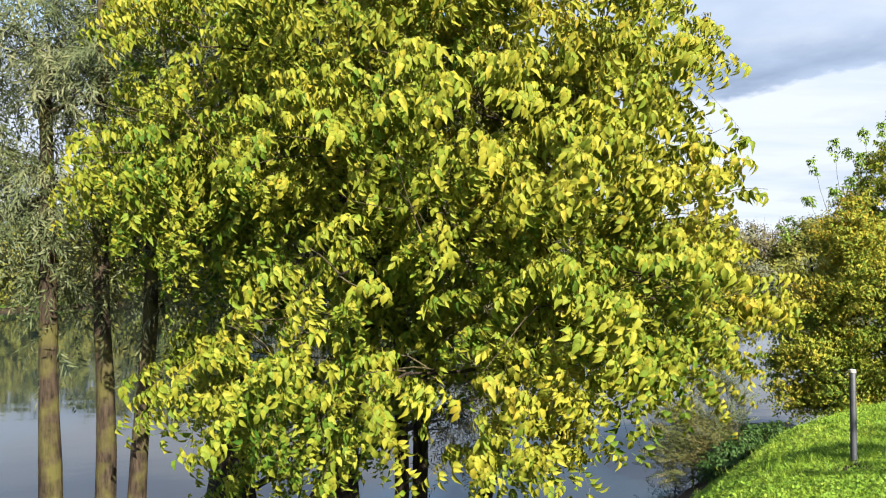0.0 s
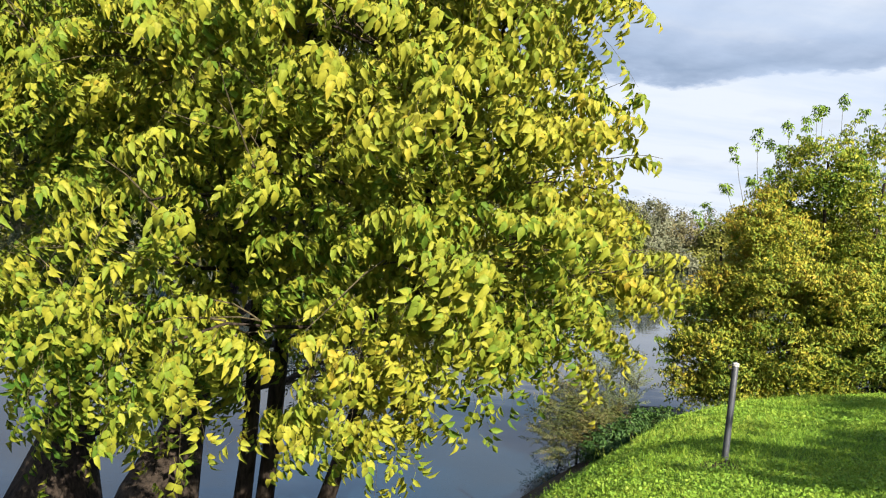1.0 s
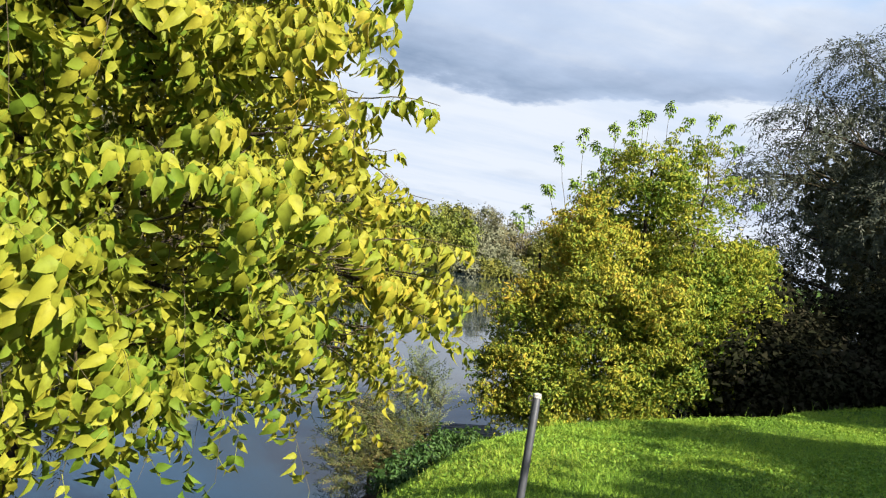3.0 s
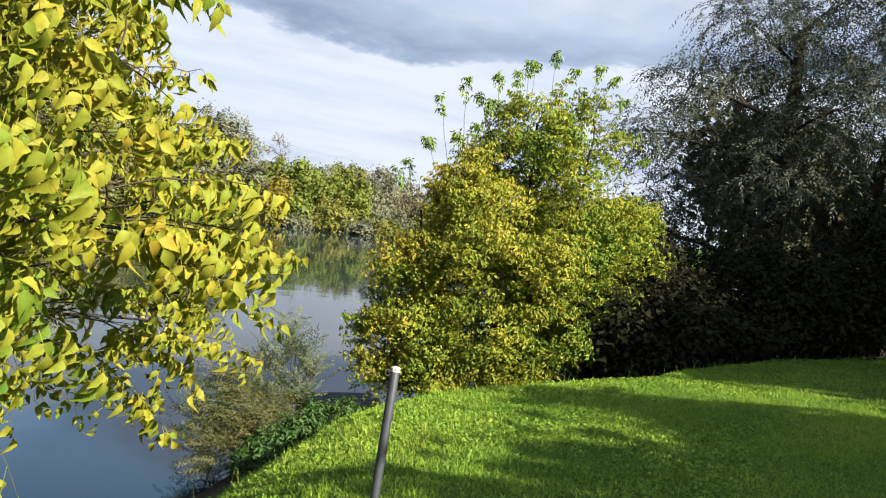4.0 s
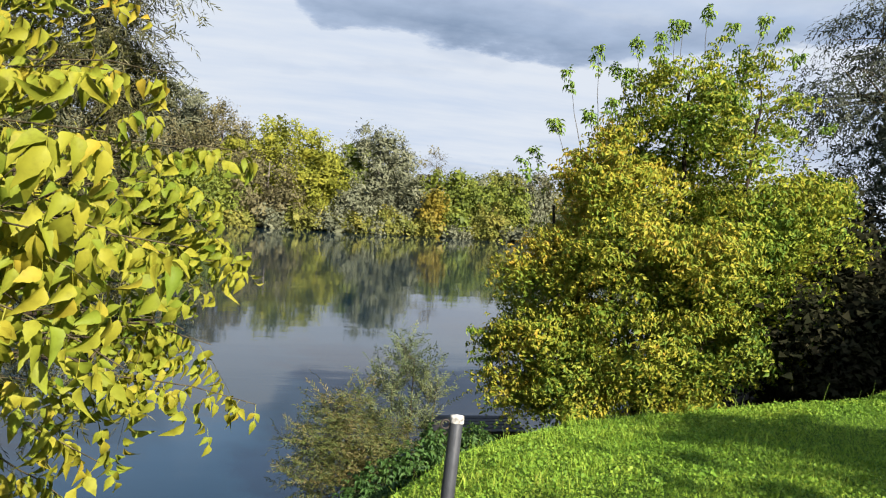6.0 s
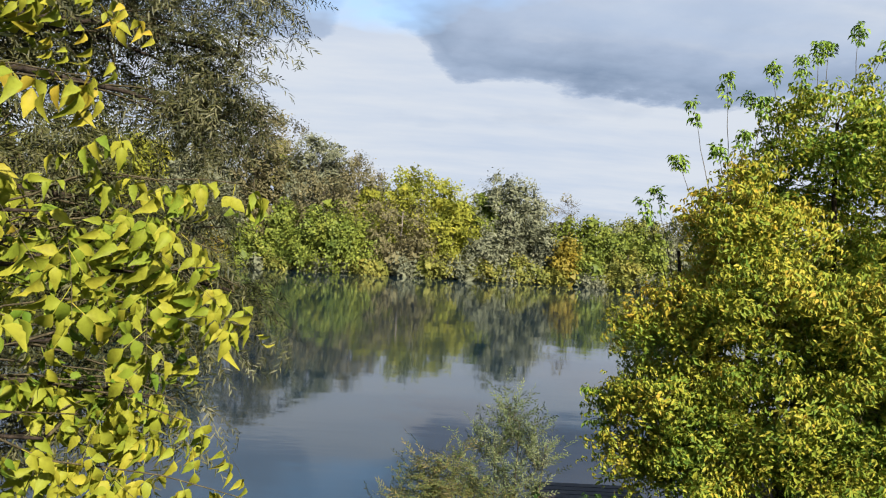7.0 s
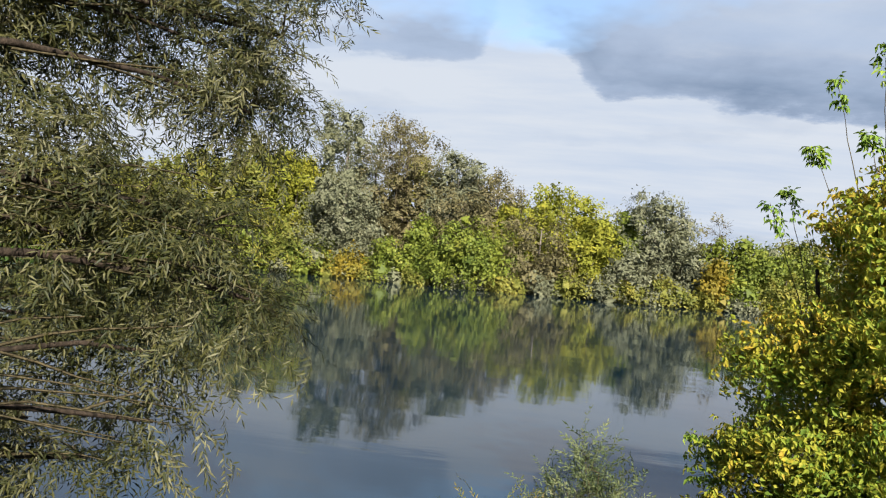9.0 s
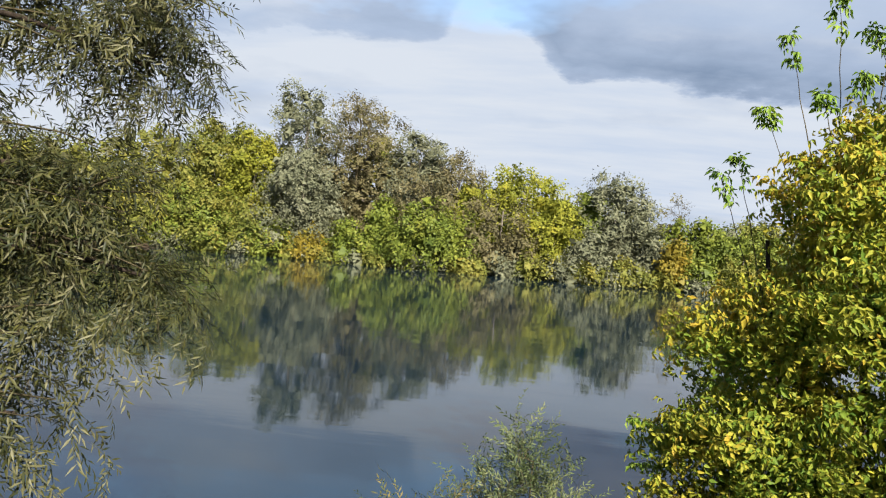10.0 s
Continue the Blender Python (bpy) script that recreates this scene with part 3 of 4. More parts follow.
def tree(name, label, category, trunks, lobes, count, leaves, length, templates, leaf_mat, bark, seed,
         droop=0.5, hang=0.5, size=(0.85, 1.2), twig=0.0022, hero=None, limb_r=0.035, group="", sides=8, limbs=True, shell=(0.45, 1.0), up=0.25, crown="crown", flare=1.5, shoots=(), fine=1.0, inner=None, light=None, flat=0.85, face=0.7, shoot_mat=None, gaps=None):
    """trunks: (base x, y, top x, y, z, radius); lobes: (x, y, z, radius) of the crown's clumps."""
    rng = np.random.default_rng(seed)
    bx, by = trunks[0][0], trunks[0][1]
    root = thing(name, (bx, by, ground_at(bx, by)), label, category, group)
    ends = []
    for x0, y0, x1, y1, z1, r in trunks:
        z0 = ground_at(x0, y0) - 0.12
        p = limb_path((x0, y0, z0), (x1, y1, z1), rng, n=12, wob=0.03)
        t = np.linspace(0, 1, 12)
        rad = r * (1 - 0.68 * t) * (1 + (flare - 1) * (np.exp(-t * 9) if flare < 2 else np.exp(-(t / 0.27) ** 4)))
        v, f = tube(p, rad, sides + 4)
        v += rng.normal(0, r * 0.04, v.shape)
        part("trunk", mesh_np("trunk", v, f, True), bark, root)
        ends.append((p, rad))
    twigs, limb_obs = [], []
    L = np.array([b[:4] for b in lobes], float)
    if limbs:
        for x, y, z, r in L:
            best = None
            for p, rad in ends:
                low = p[3:]
                d = np.linalg.norm(low - (x, y, z), axis=1) + 1.2 * np.maximum(0, low[:, 2] - z + 0.3 * r)
                k = int(np.argmin(d))
                if best is None or d[k] < best[0]:
                    best = (d[k], low[k], rad[3 + k])
            a = best[1]
            lp = limb_path(a, (x, y, z), rng, sag=0.06, n=8, wob=0.09)
            r0 = min(best[2] * 0.8, limb_r * (0.6 + 0.25 * best[0]))
            v, f = tube(lp, np.linspace(r0, r0 * 0.3, 8), 6)
            limb_obs.append(part("limb", mesh_np("limb", v, f, True), bark, root))
            for _ in range(int(fine * (4 + 5 * r))):
                k = rng.integers(3, 8)
                tip = np.array((x, y, z)) + unit(rng.normal(0, 1, 3) + (0, 0, 0.3)) * r * rng.uniform(0.6, 0.95)
                twigs.append(tube(limb_path(lp[k], tip, rng, sag=0.05, n=5, wob=0.1), np.linspace(r0 * 0.35, r0 * 0.1, 5), 3))
    stems, pos, along, upper = sprays(lobes, count, rng, leaves, length, droop, hang, shell=shell, up=up, flat=flat, face=face, gaps=gaps)
    swell = [1.0] * len(pos)
    on_crown = len(pos)
    for a, b, k in [(*q, 34)[:3] for q in shoots for _ in range(1)]:
        # long bare shoots that carry their leaves near the tip
        rosette = k == 34
        sp = limb_path(a, b, rng, sag=0.0 if rosette else 0.07, n=8, wob=0.05 if rosette else 0.16)
        twigs.append(tube(sp, np.linspace(0.006, 0.002, 8) if rosette else np.linspace(0.004, 0.0015, 8), 4))
        t = 1 - 0.24 * rng.uniform(0, 1, k) ** 1.8 if rosette else np.linspace(0.35, 1.0, k)
        pos = np.concatenate([pos, np.stack([np.interp(t, np.linspace(0, 1, 8), sp[:, q]) for q in range(3)], -1)])
        w = rng.normal(0, 1, (k, 3))
        w[:, 2] = rng.uniform(-0.4, 0.6, k) if rosette else rng.uniform(-1.4, -0.2, k)
        swell += [0.95 if rosette else 1.0] * k
        along = np.concatenate([along, w])
        upper = np.concatenate([upper, np.tile((0, 0, 1.0), (k, 1)) + rng.normal(0, 0.3, (k, 3))])
    if twig:
        twigs.append(stem_soup(stems, twig))
    if twigs:
        v, f = merged(twigs)
        tagged(part("branchwork", mesh_np("branchwork", v, f), BARK_TWIG if bark is not BARK_GREY else bark, root), kind="stuff")
    if inner is not None:
        # the shaded leaves inside the crown
        _, ip, ia, iu = sprays(inner[0], inner[1], rng, 8, 0.4, droop, hang, shell=(0.2, 1.0))
        v, f = placed(inner[2], rng.integers(0, len(inner[2]), len(ip)), ip, frames_of(ia, iu), rng.uniform(1.0, 1.3, len(ip)))
        tagged(part("inner_crown", mesh_np("inner_crown", v, f), leaf_mat, root), kind="stuff")
    rot = frames_of(along, upper)
    sz = rng.uniform(size[0], size[1], len(pos)) * np.array(swell)
    pick = rng.integers(0, len(templates), len(pos))
    if light is not None:
        # leaves that no path comes near have fewer faces
        far_side = (pos[:, 1] > light[1]) & (pos[:, 0] < light[2]) | (pos[:, 2] > light[3])
        close = (pos[:, 0] > light[5]) | (pos[:, 1] < light[6]) & (pos[:, 2] < 1.7)
        pick = np.where(far_side, pick + len(templates), np.where(close, pick + 2 * len(templates), pick))
        templates = templates + light[0] + light[4]
    keep = np.ones(len(pos), bool)
    if hero is not None:
        # single leaves on the side that the path passes
        hx, hy, hz, n = hero
        near = np.argsort(np.linalg.norm(pos - (hx, hy, hz), axis=1))[:n]
        keep[near] = False
        shared = []
        for tv, tf in templates:
            me = mesh_np("leaf", tv, tf)
            me.materials.append(leaf_mat)
            shared.append(me)
        for q in near:
            ob = new("leaf", shared[pick[q]])
            m = Matrix(rot[q].tolist()).to_4x4()
            m.translation = Vector(pos[q])
            # each leaf hangs on the limb of its own clump
            ob.parent = limb_obs[int(np.argmin(np.linalg.norm(L[:, :3] - pos[q], axis=1)))]
            ob.matrix_basis = m @ Matrix.Scale(float(sz[q]), 4)
    if shoot_mat is not None:
        tips = np.arange(len(pos)) >= on_crown
        v, f = placed(templates, pick[tips & keep], pos[tips & keep], rot[tips & keep], sz[tips & keep])
        tagged(part("shoot_leaves", mesh_np("shoot_leaves", v, f), shoot_mat, root, "fresh green leaves at the tips of tall shoots"), kind="stuff")
        keep &= ~tips
    v, f = placed(templates, pick[keep], pos[keep], rot[keep], sz[keep])
    tagged(part(crown, mesh_np(crown, v, f, leaf_mat is MAPLE), leaf_mat, root), kind="stuff")
    return root


def yellow_maple():
    lobes = [
        (0.83, 5.2, 3.3, 0.8), (1.34, 5.2, 2.75, 0.62), (1.74, 5.1, 2.0, 0.50), (0.78, 4.9, 2.1, 0.75), (0.06, 5.0, 2.5, 0.85),
        (-0.12, 4.6, 1.66, 0.62, 0.8), (1.36, 5.0, 1.38, 0.62), (0.58, 4.7, 1.2, 0.62), (-0.63, 4.65, 1.45, 0.55, 0.7), (-1.06, 4.8, 0.92, 0.52, 0.7),
        (-1.5, 4.9, 0.72, 0.30), (0.3, 4.7, 0.32, 0.34, 0.5), (0.7, 4.8, 0.40, 0.34, 0.7), (-0.46, 4.6, 0.74, 0.46, 0.6), (0.40, 4.7, 0.72, 0.46, 0.6), (1.05, 5.0, 0.84, 0.46), (1.55, 5.2, 0.95, 0.42),
        (-0.72, 5.3, 2.35, 0.85), (-1.56, 5.6, 2.2, 0.75), (-2.3, 5.9, 2.4, 0.75), (-0.75, 5.5, 3.4, 0.9), (-1.9, 5.9, 3.25, 0.9),
        (2.15, 5.95, 1.15, 0.42, 0.45), (2.05, 6.2, 1.6, 0.40, 0.5), (1.9, 6.2, 0.65, 0.40, 0.5), (2.3, 6.95, 0.62, 0.40, 0.35), (2.25, 7.0, 1.3, 0.42, 0.4), (2.5, 7.15, 1.12, 0.32, 0.4), (2.5, 7.1, 0.75, 0.3, 0.4), (2.0, 5.75, 1.75, 0.36, 0.5), (2.3, 5.7, 1.12, 0.28, 0.5),
        (1.8, 6.0, 3.3, 0.48, 0.6), (1.55, 6.1, 3.9, 0.5, 0.6), (0.1, 5.4, 3.5, 0.8), (0.4, 6.0, 4.2, 0.9), (1.3, 6.3, 3.0, 0.75), (1.5, 7.2, 2.2, 0.7), (0.5, 7.6, 3.0, 0.9), (-0.8, 7.0, 3.8, 0.9), (1.4, 7.4, 1.2, 0.6),
    ]
    tree("box_elder", "spreading box elder with yellowing autumn leaves on the bank", "tree",
         [(-0.56, 7.75, -0.3, 6.6, 3.4, 0.085), (-0.38, 7.85, 0.1, 6.6, 5.6, 0.08), (-0.05, 7.8, 1.2, 6.2, 2.6, 0.085)],
         lobes, 1950, 9, 0.35, MAPLE_LEAVES, MAPLE, BARK_DARK, 5, droop=0.5, hang=0.8, size=(0.72, 1.06), flat=0.62, face=0.7, gaps=(4.2, -1.6),
         shoots=[((2.1, 6.9, 1.3), (2.82, 7.33, 1.42), 16), ((2.1, 6.9, 1.2), (2.72, 7.2, 1.2), 16), ((2.0, 6.8, 0.9), (2.84, 7.25, 0.95), 18), ((2.0, 6.8, 0.8), (2.6, 7.2, 0.7), 16), ((2.1, 6.6, 0.7), (2.9, 7.0, 0.45), 18),
                 ((1.9, 5.8, 1.2), (2.68, 5.95, 1.1), 18), ((1.9, 6.0, 1.5), (2.5, 6.1, 1.55), 16), ((1.9, 6.2, 1.7), (2.35, 6.35, 1.85), 14), ((1.7, 6.0, 3.1), (2.25, 6.05, 3.18), 14), ((1.8, 6.0, 2.1), (2.18, 6.0, 2.4), 12), ((1.8, 5.4, 1.9), (2.3, 5.35, 1.95), 14), ((2.0, 5.7, 1.2), (2.76, 5.66, 1.14), 18), ((2.0, 5.7, 1.1), (2.66, 5.58, 0.9), 16), ((2.0, 5.6, 1.3), (2.6, 5.6, 1.36), 16), ((2.0, 6.3, 1.5), (2.62, 6.4, 1.6), 16), ((2.0, 6.4, 0.6), (2.4, 6.58, 0.15), 16), ((1.9, 6.0, 0.8), (2.5, 6.2, 0.5), 16), ((-1.3, 4.9, 1.0), (-1.9, 4.8, 0.75), 16), ((-1.0, 4.7, 0.9), (-1.5, 4.5, 0.45), 16),
                 ((-0.4, 4.6, 0.8), (-0.75, 4.4, 0.25), 18), ((0.3, 4.7, 0.8), (0.2, 4.5, 0.3), 16)], light=(MAPLE_LEAVES_LIGHT, 5.15, 1.3, 2.8, MAPLE_LEAVES_FINE, 1.5, 4.3), hero=(1.6, 4.6, 1.4, 300), limb_r=0.018,
         inner=([(0.0, 6.3, 1.7, 1.1), (-1.0, 6.3, 1.5, 1.0), (1.1, 6.3, 1.6, 0.9), (0.2, 6.5, 2.9, 1.1), (-1.2, 6.5, 2.8, 1.0), (1.2, 6.5, 2.6, 0.8), (-0.4, 6.4, 0.9, 0.7), (0.8, 6.4, 0.9, 0.6), (-2.0, 6.6, 2.0, 0.8), (-1.4, 6.6, 0.35, 0.7), (-2.1, 6.9, 0.6, 0.7), (-0.8, 6.9, 0.25, 0.6), (-1.6, 6.9, -0.2, 0.5),
                 (0.3, 6.4, 5.1, 1.0), (-0.8, 6.6, 5.2, 1.1), (0.8, 6.7, 4.6, 0.9), (0.0, 6.7, 6.1, 0.8), (-1.7, 6.6, 4.4, 1.0), (-0.6, 7.4, 4.4, 1.0)], 1350, MAPLE_LEAVES_LIGHT))


def maple_bushes():
    golden = [
        (6.88, 12.85, 1.72, 0.62), (5.97, 13.2, 0.6, 0.36), (7.15, 12.5, 0.85, 0.8), (6.45, 13.0, 0.7, 0.55), (6.3, 13.0, -0.25, 0.6), (7.15, 12.25, -0.2, 0.7), (8.05, 12.0, -0.1, 0.65), (5.85, 13.3, -0.4, 0.34),
        (6.5, 12.6, -0.75, 0.4), (7.6, 12.3, -0.6, 0.5), (7.0, 12.75, -0.7, 0.5), (6.45, 13.2, -0.85, 0.42), (7.9, 12.25, -0.6, 0.45), (8.0, 12.2, 0.8, 0.7), (7.4, 13.1, 1.6, 0.7),
        (7.4, 14.0, 0.9, 0.8), (6.8, 14.2, 0.0, 0.7), (7.1, 13.0, 2.3, 0.32),
        (6.1, 12.95, -1.05, 0.42), (6.6, 12.45, -1.15, 0.40), (7.2, 12.0, -1.05, 0.42), (7.8, 11.9, -0.95, 0.42), (5.8, 13.2, -0.9, 0.3, 0.6),
    ]
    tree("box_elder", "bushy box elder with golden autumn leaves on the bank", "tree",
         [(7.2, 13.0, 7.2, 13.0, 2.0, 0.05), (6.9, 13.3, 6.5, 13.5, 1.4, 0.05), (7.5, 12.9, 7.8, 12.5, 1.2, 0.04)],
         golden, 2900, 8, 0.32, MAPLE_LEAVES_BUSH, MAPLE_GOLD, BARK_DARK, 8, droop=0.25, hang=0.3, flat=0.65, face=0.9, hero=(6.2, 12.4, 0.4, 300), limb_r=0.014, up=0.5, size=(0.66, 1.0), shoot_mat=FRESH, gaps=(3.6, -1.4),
         inner=([(6.7, 13.2, 0.3, 0.7), (7.4, 13.0, 0.4, 0.8), (6.6, 13.1, -0.7, 0.6), (7.4, 12.7, -0.7, 0.6), (7.0, 13.2, 1.2, 0.5)], 200, MAPLE_LEAVES_LIGHT),
         shoots=[((6.75, 13.1, 1.8), (6.44, 13.2, 3.12)), ((6.9, 13.1, 2.0), (6.77, 13.1, 3.43)), ((7.1, 13.0, 2.2), (7.2, 13.0, 3.17)), ((6.6, 13.0, 1.6), (6.2, 12.9, 2.44)), ((6.5, 13.5, 0.8), (6.06, 13.6, 2.0)), ((6.5, 13.5, 0.9), (6.22, 13.6, 2.12)),
                 ((6.7, 13.0, 1.4), (6.41, 13.0, 1.79), 18), ((6.9, 12.9, 2.1), (6.95, 12.9, 2.75)), ((6.8, 12.9, 2.0), (6.6, 12.8, 2.55)), ((6.0, 13.3, -0.4), (5.42, 13.4, -0.22), 30), ((6.0, 13.3, -0.6), (5.5, 13.3, -0.6), 26)])
    green = [
        (8.0, 13.2, 2.9, 0.75), (9.1, 13.1, 2.8, 0.8), (9.4, 12.8, 1.4, 0.9), (8.7, 12.6, 1.2, 0.75), (9.3, 12.2, 0.2, 0.7), (8.6, 13.0, 2.0, 0.8), (8.2, 14.0, 1.6, 1.0), (7.8, 13.7, 2.3, 0.65),
        (9.6, 13.5, 0.8, 0.9), (8.3, 13.2, 3.4, 0.36), (9.0, 13.0, 3.4, 0.34), (8.7, 12.3, -0.35, 0.5), (9.2, 12.5, -0.3, 0.5), (8.6, 13.2, 0.2, 0.8), (8.5, 12.9, 2.6, 0.6), (9.95, 12.6, 0.9, 0.6), (10.0, 12.5, 0.1, 0.55), (10.0, 12.9, 1.7, 0.55),
    ]
    tree("box_elder", "tall green box elder behind the golden one", "tree",
         [(8.4, 13.3, 8.2, 13.3, 3.0, 0.06), (8.7, 13.1, 9.1, 13.0, 2.9, 0.05), (8.9, 13.3, 9.4, 13.2, 1.8, 0.05)],
         green, 2300, 8, 0.32, MAPLE_LEAVES_BUSH, MAPLE_GREEN, BARK_DARK, 9, droop=0.3, hang=0.35, flat=0.7, face=0.9, limb_r=0.014, up=0.6, size=(0.68, 1.02), shoot_mat=FRESH, gaps=(3.6, -1.4),
         shoots=[((7.6, 13.1, 2.7), (7.69, 13.2, 3.71)), ((7.9, 13.2, 2.9), (8.0, 13.4, 3.94)), ((8.3, 13.2, 3.1), (8.4, 13.3, 4.15)), ((8.8, 13.0, 3.2), (9.0, 12.9, 4.0)), ((9.0, 13.0, 3.2), (9.3, 12.9, 3.9)),
                 ((8.3, 13.2, 3.0), (8.6, 13.0, 3.9)), ((9.3, 13.0, 2.9), (9.6, 13.0, 3.6)), ((8.1, 13.4, 3.0), (8.15, 13.5, 4.0)), ((9.6, 12.8, 2.0), (10.0, 12.8, 2.7)), ((7.5, 13.2, 2.6), (7.35, 13.2, 3.6)), ((7.6, 13.4, 2.5), (7.2, 13.5, 3.3))])


def river_willow():
    lobes = [
        (1.45, 12.6, 3.1, 0.6), (0.9, 12.2, 2.9, 0.8), (1.3, 12.4, 2.35, 0.5), (0.0, 12.0, 3.6, 1.1), (-1.0, 11.5, 3.2, 1.1), (1.35, 11.6, 1.3, 0.6),
        (1.75, 11.7, 0.75, 0.4), (0.9, 11.3, 1.1, 0.7), (0.2, 11.0, 1.6, 0.8), (1.25, 11.15, 0.35, 0.45), (1.4, 10.95, -0.1, 0.3), (0.2, 11.3, 0.5, 0.6), (0.4, 11.0, -0.2, 0.45), (0.0, 10.8, -0.7, 0.45), (0.75, 11.2, -0.5, 0.32, 0.6),
        (-1.0, 10.5, 1.6, 1.0), (-2.0, 10.0, 3.6, 1.3), (-3.0, 9.3, 4.6, 1.4), (-1.0, 12.0, 5.0, 1.3), (0.8, 12.6, 4.4, 1.0), (-2.8, 8.6, 2.7, 1.0), (-1.2, 9.2, 3.9, 1.2), (1.4, 12.8, 3.9, 0.6),
    ]
    tree("willow", "old leaning willow with narrow leaves hanging over the water", "tree",
         [(-2.5, 8.05, -2.2, 9.3, 3.6, 0.20), (-1.28, 6.6, -0.6, 10.6, 3.2, 0.15)],
         lobes, 2250, 5, 0.5, SHOOTS, WILLOW, BARK_DARK, 21, droop=0.45, hang=0.35, size=(0.7, 1.1), gaps=(3.4, -2.2), limb_r=0.03, flare=2.9,
         inner=([(-1.0, 10.6, 2.3, 1.0), (-1.9, 10.2, 2.2, 1.0), (-0.3, 11.2, 2.3, 0.9), (-1.6, 10.4, 3.4, 0.9), (-2.4, 9.6, 3.4, 1.0), (-1.0, 11.0, 1.2, 0.8), (-0.4, 11.6, 3.4, 0.8)], 330, SHOOTS))


def bank_willows():
    for k, (trunks, lobes) in enumerate((
        ([(-3.63, 6.9, -3.7, 7.2, 3.6, 0.13)], [(-3.8, 7.2, 2.2, 0.8), (-3.2, 7.4, 3.2, 0.9), (-4.2, 7.5, 3.9, 1.0), (-3.6, 7.6, 1.4, 0.5), (-4.6, 7.2, 2.6, 0.8)]),
        ([(-3.25, 7.12, -3.3, 7.5, 4.2, 0.12), (-3.08, 7.2, -2.72, 7.6, 4.0, 0.11)], [(-2.9, 8.0, 2.2, 0.8), (-2.5, 8.2, 3.4, 1.0), (-3.3, 8.2, 4.4, 1.0), (-2.7, 7.9, 1.3, 0.55), (-2.0, 8.0, 2.4, 0.8)]),
    )):
        tree("willow", "slim willow with a mossy trunk at the water's edge", "tree", trunks, lobes, 420, 5, 0.5, SHOOTS, WILLOW_PALE, BARK_MOSSY, 31 + k,
             droop=0.6, hang=0.6, limb_r=0.03, group="willows at the water's edge", flare=1.25)


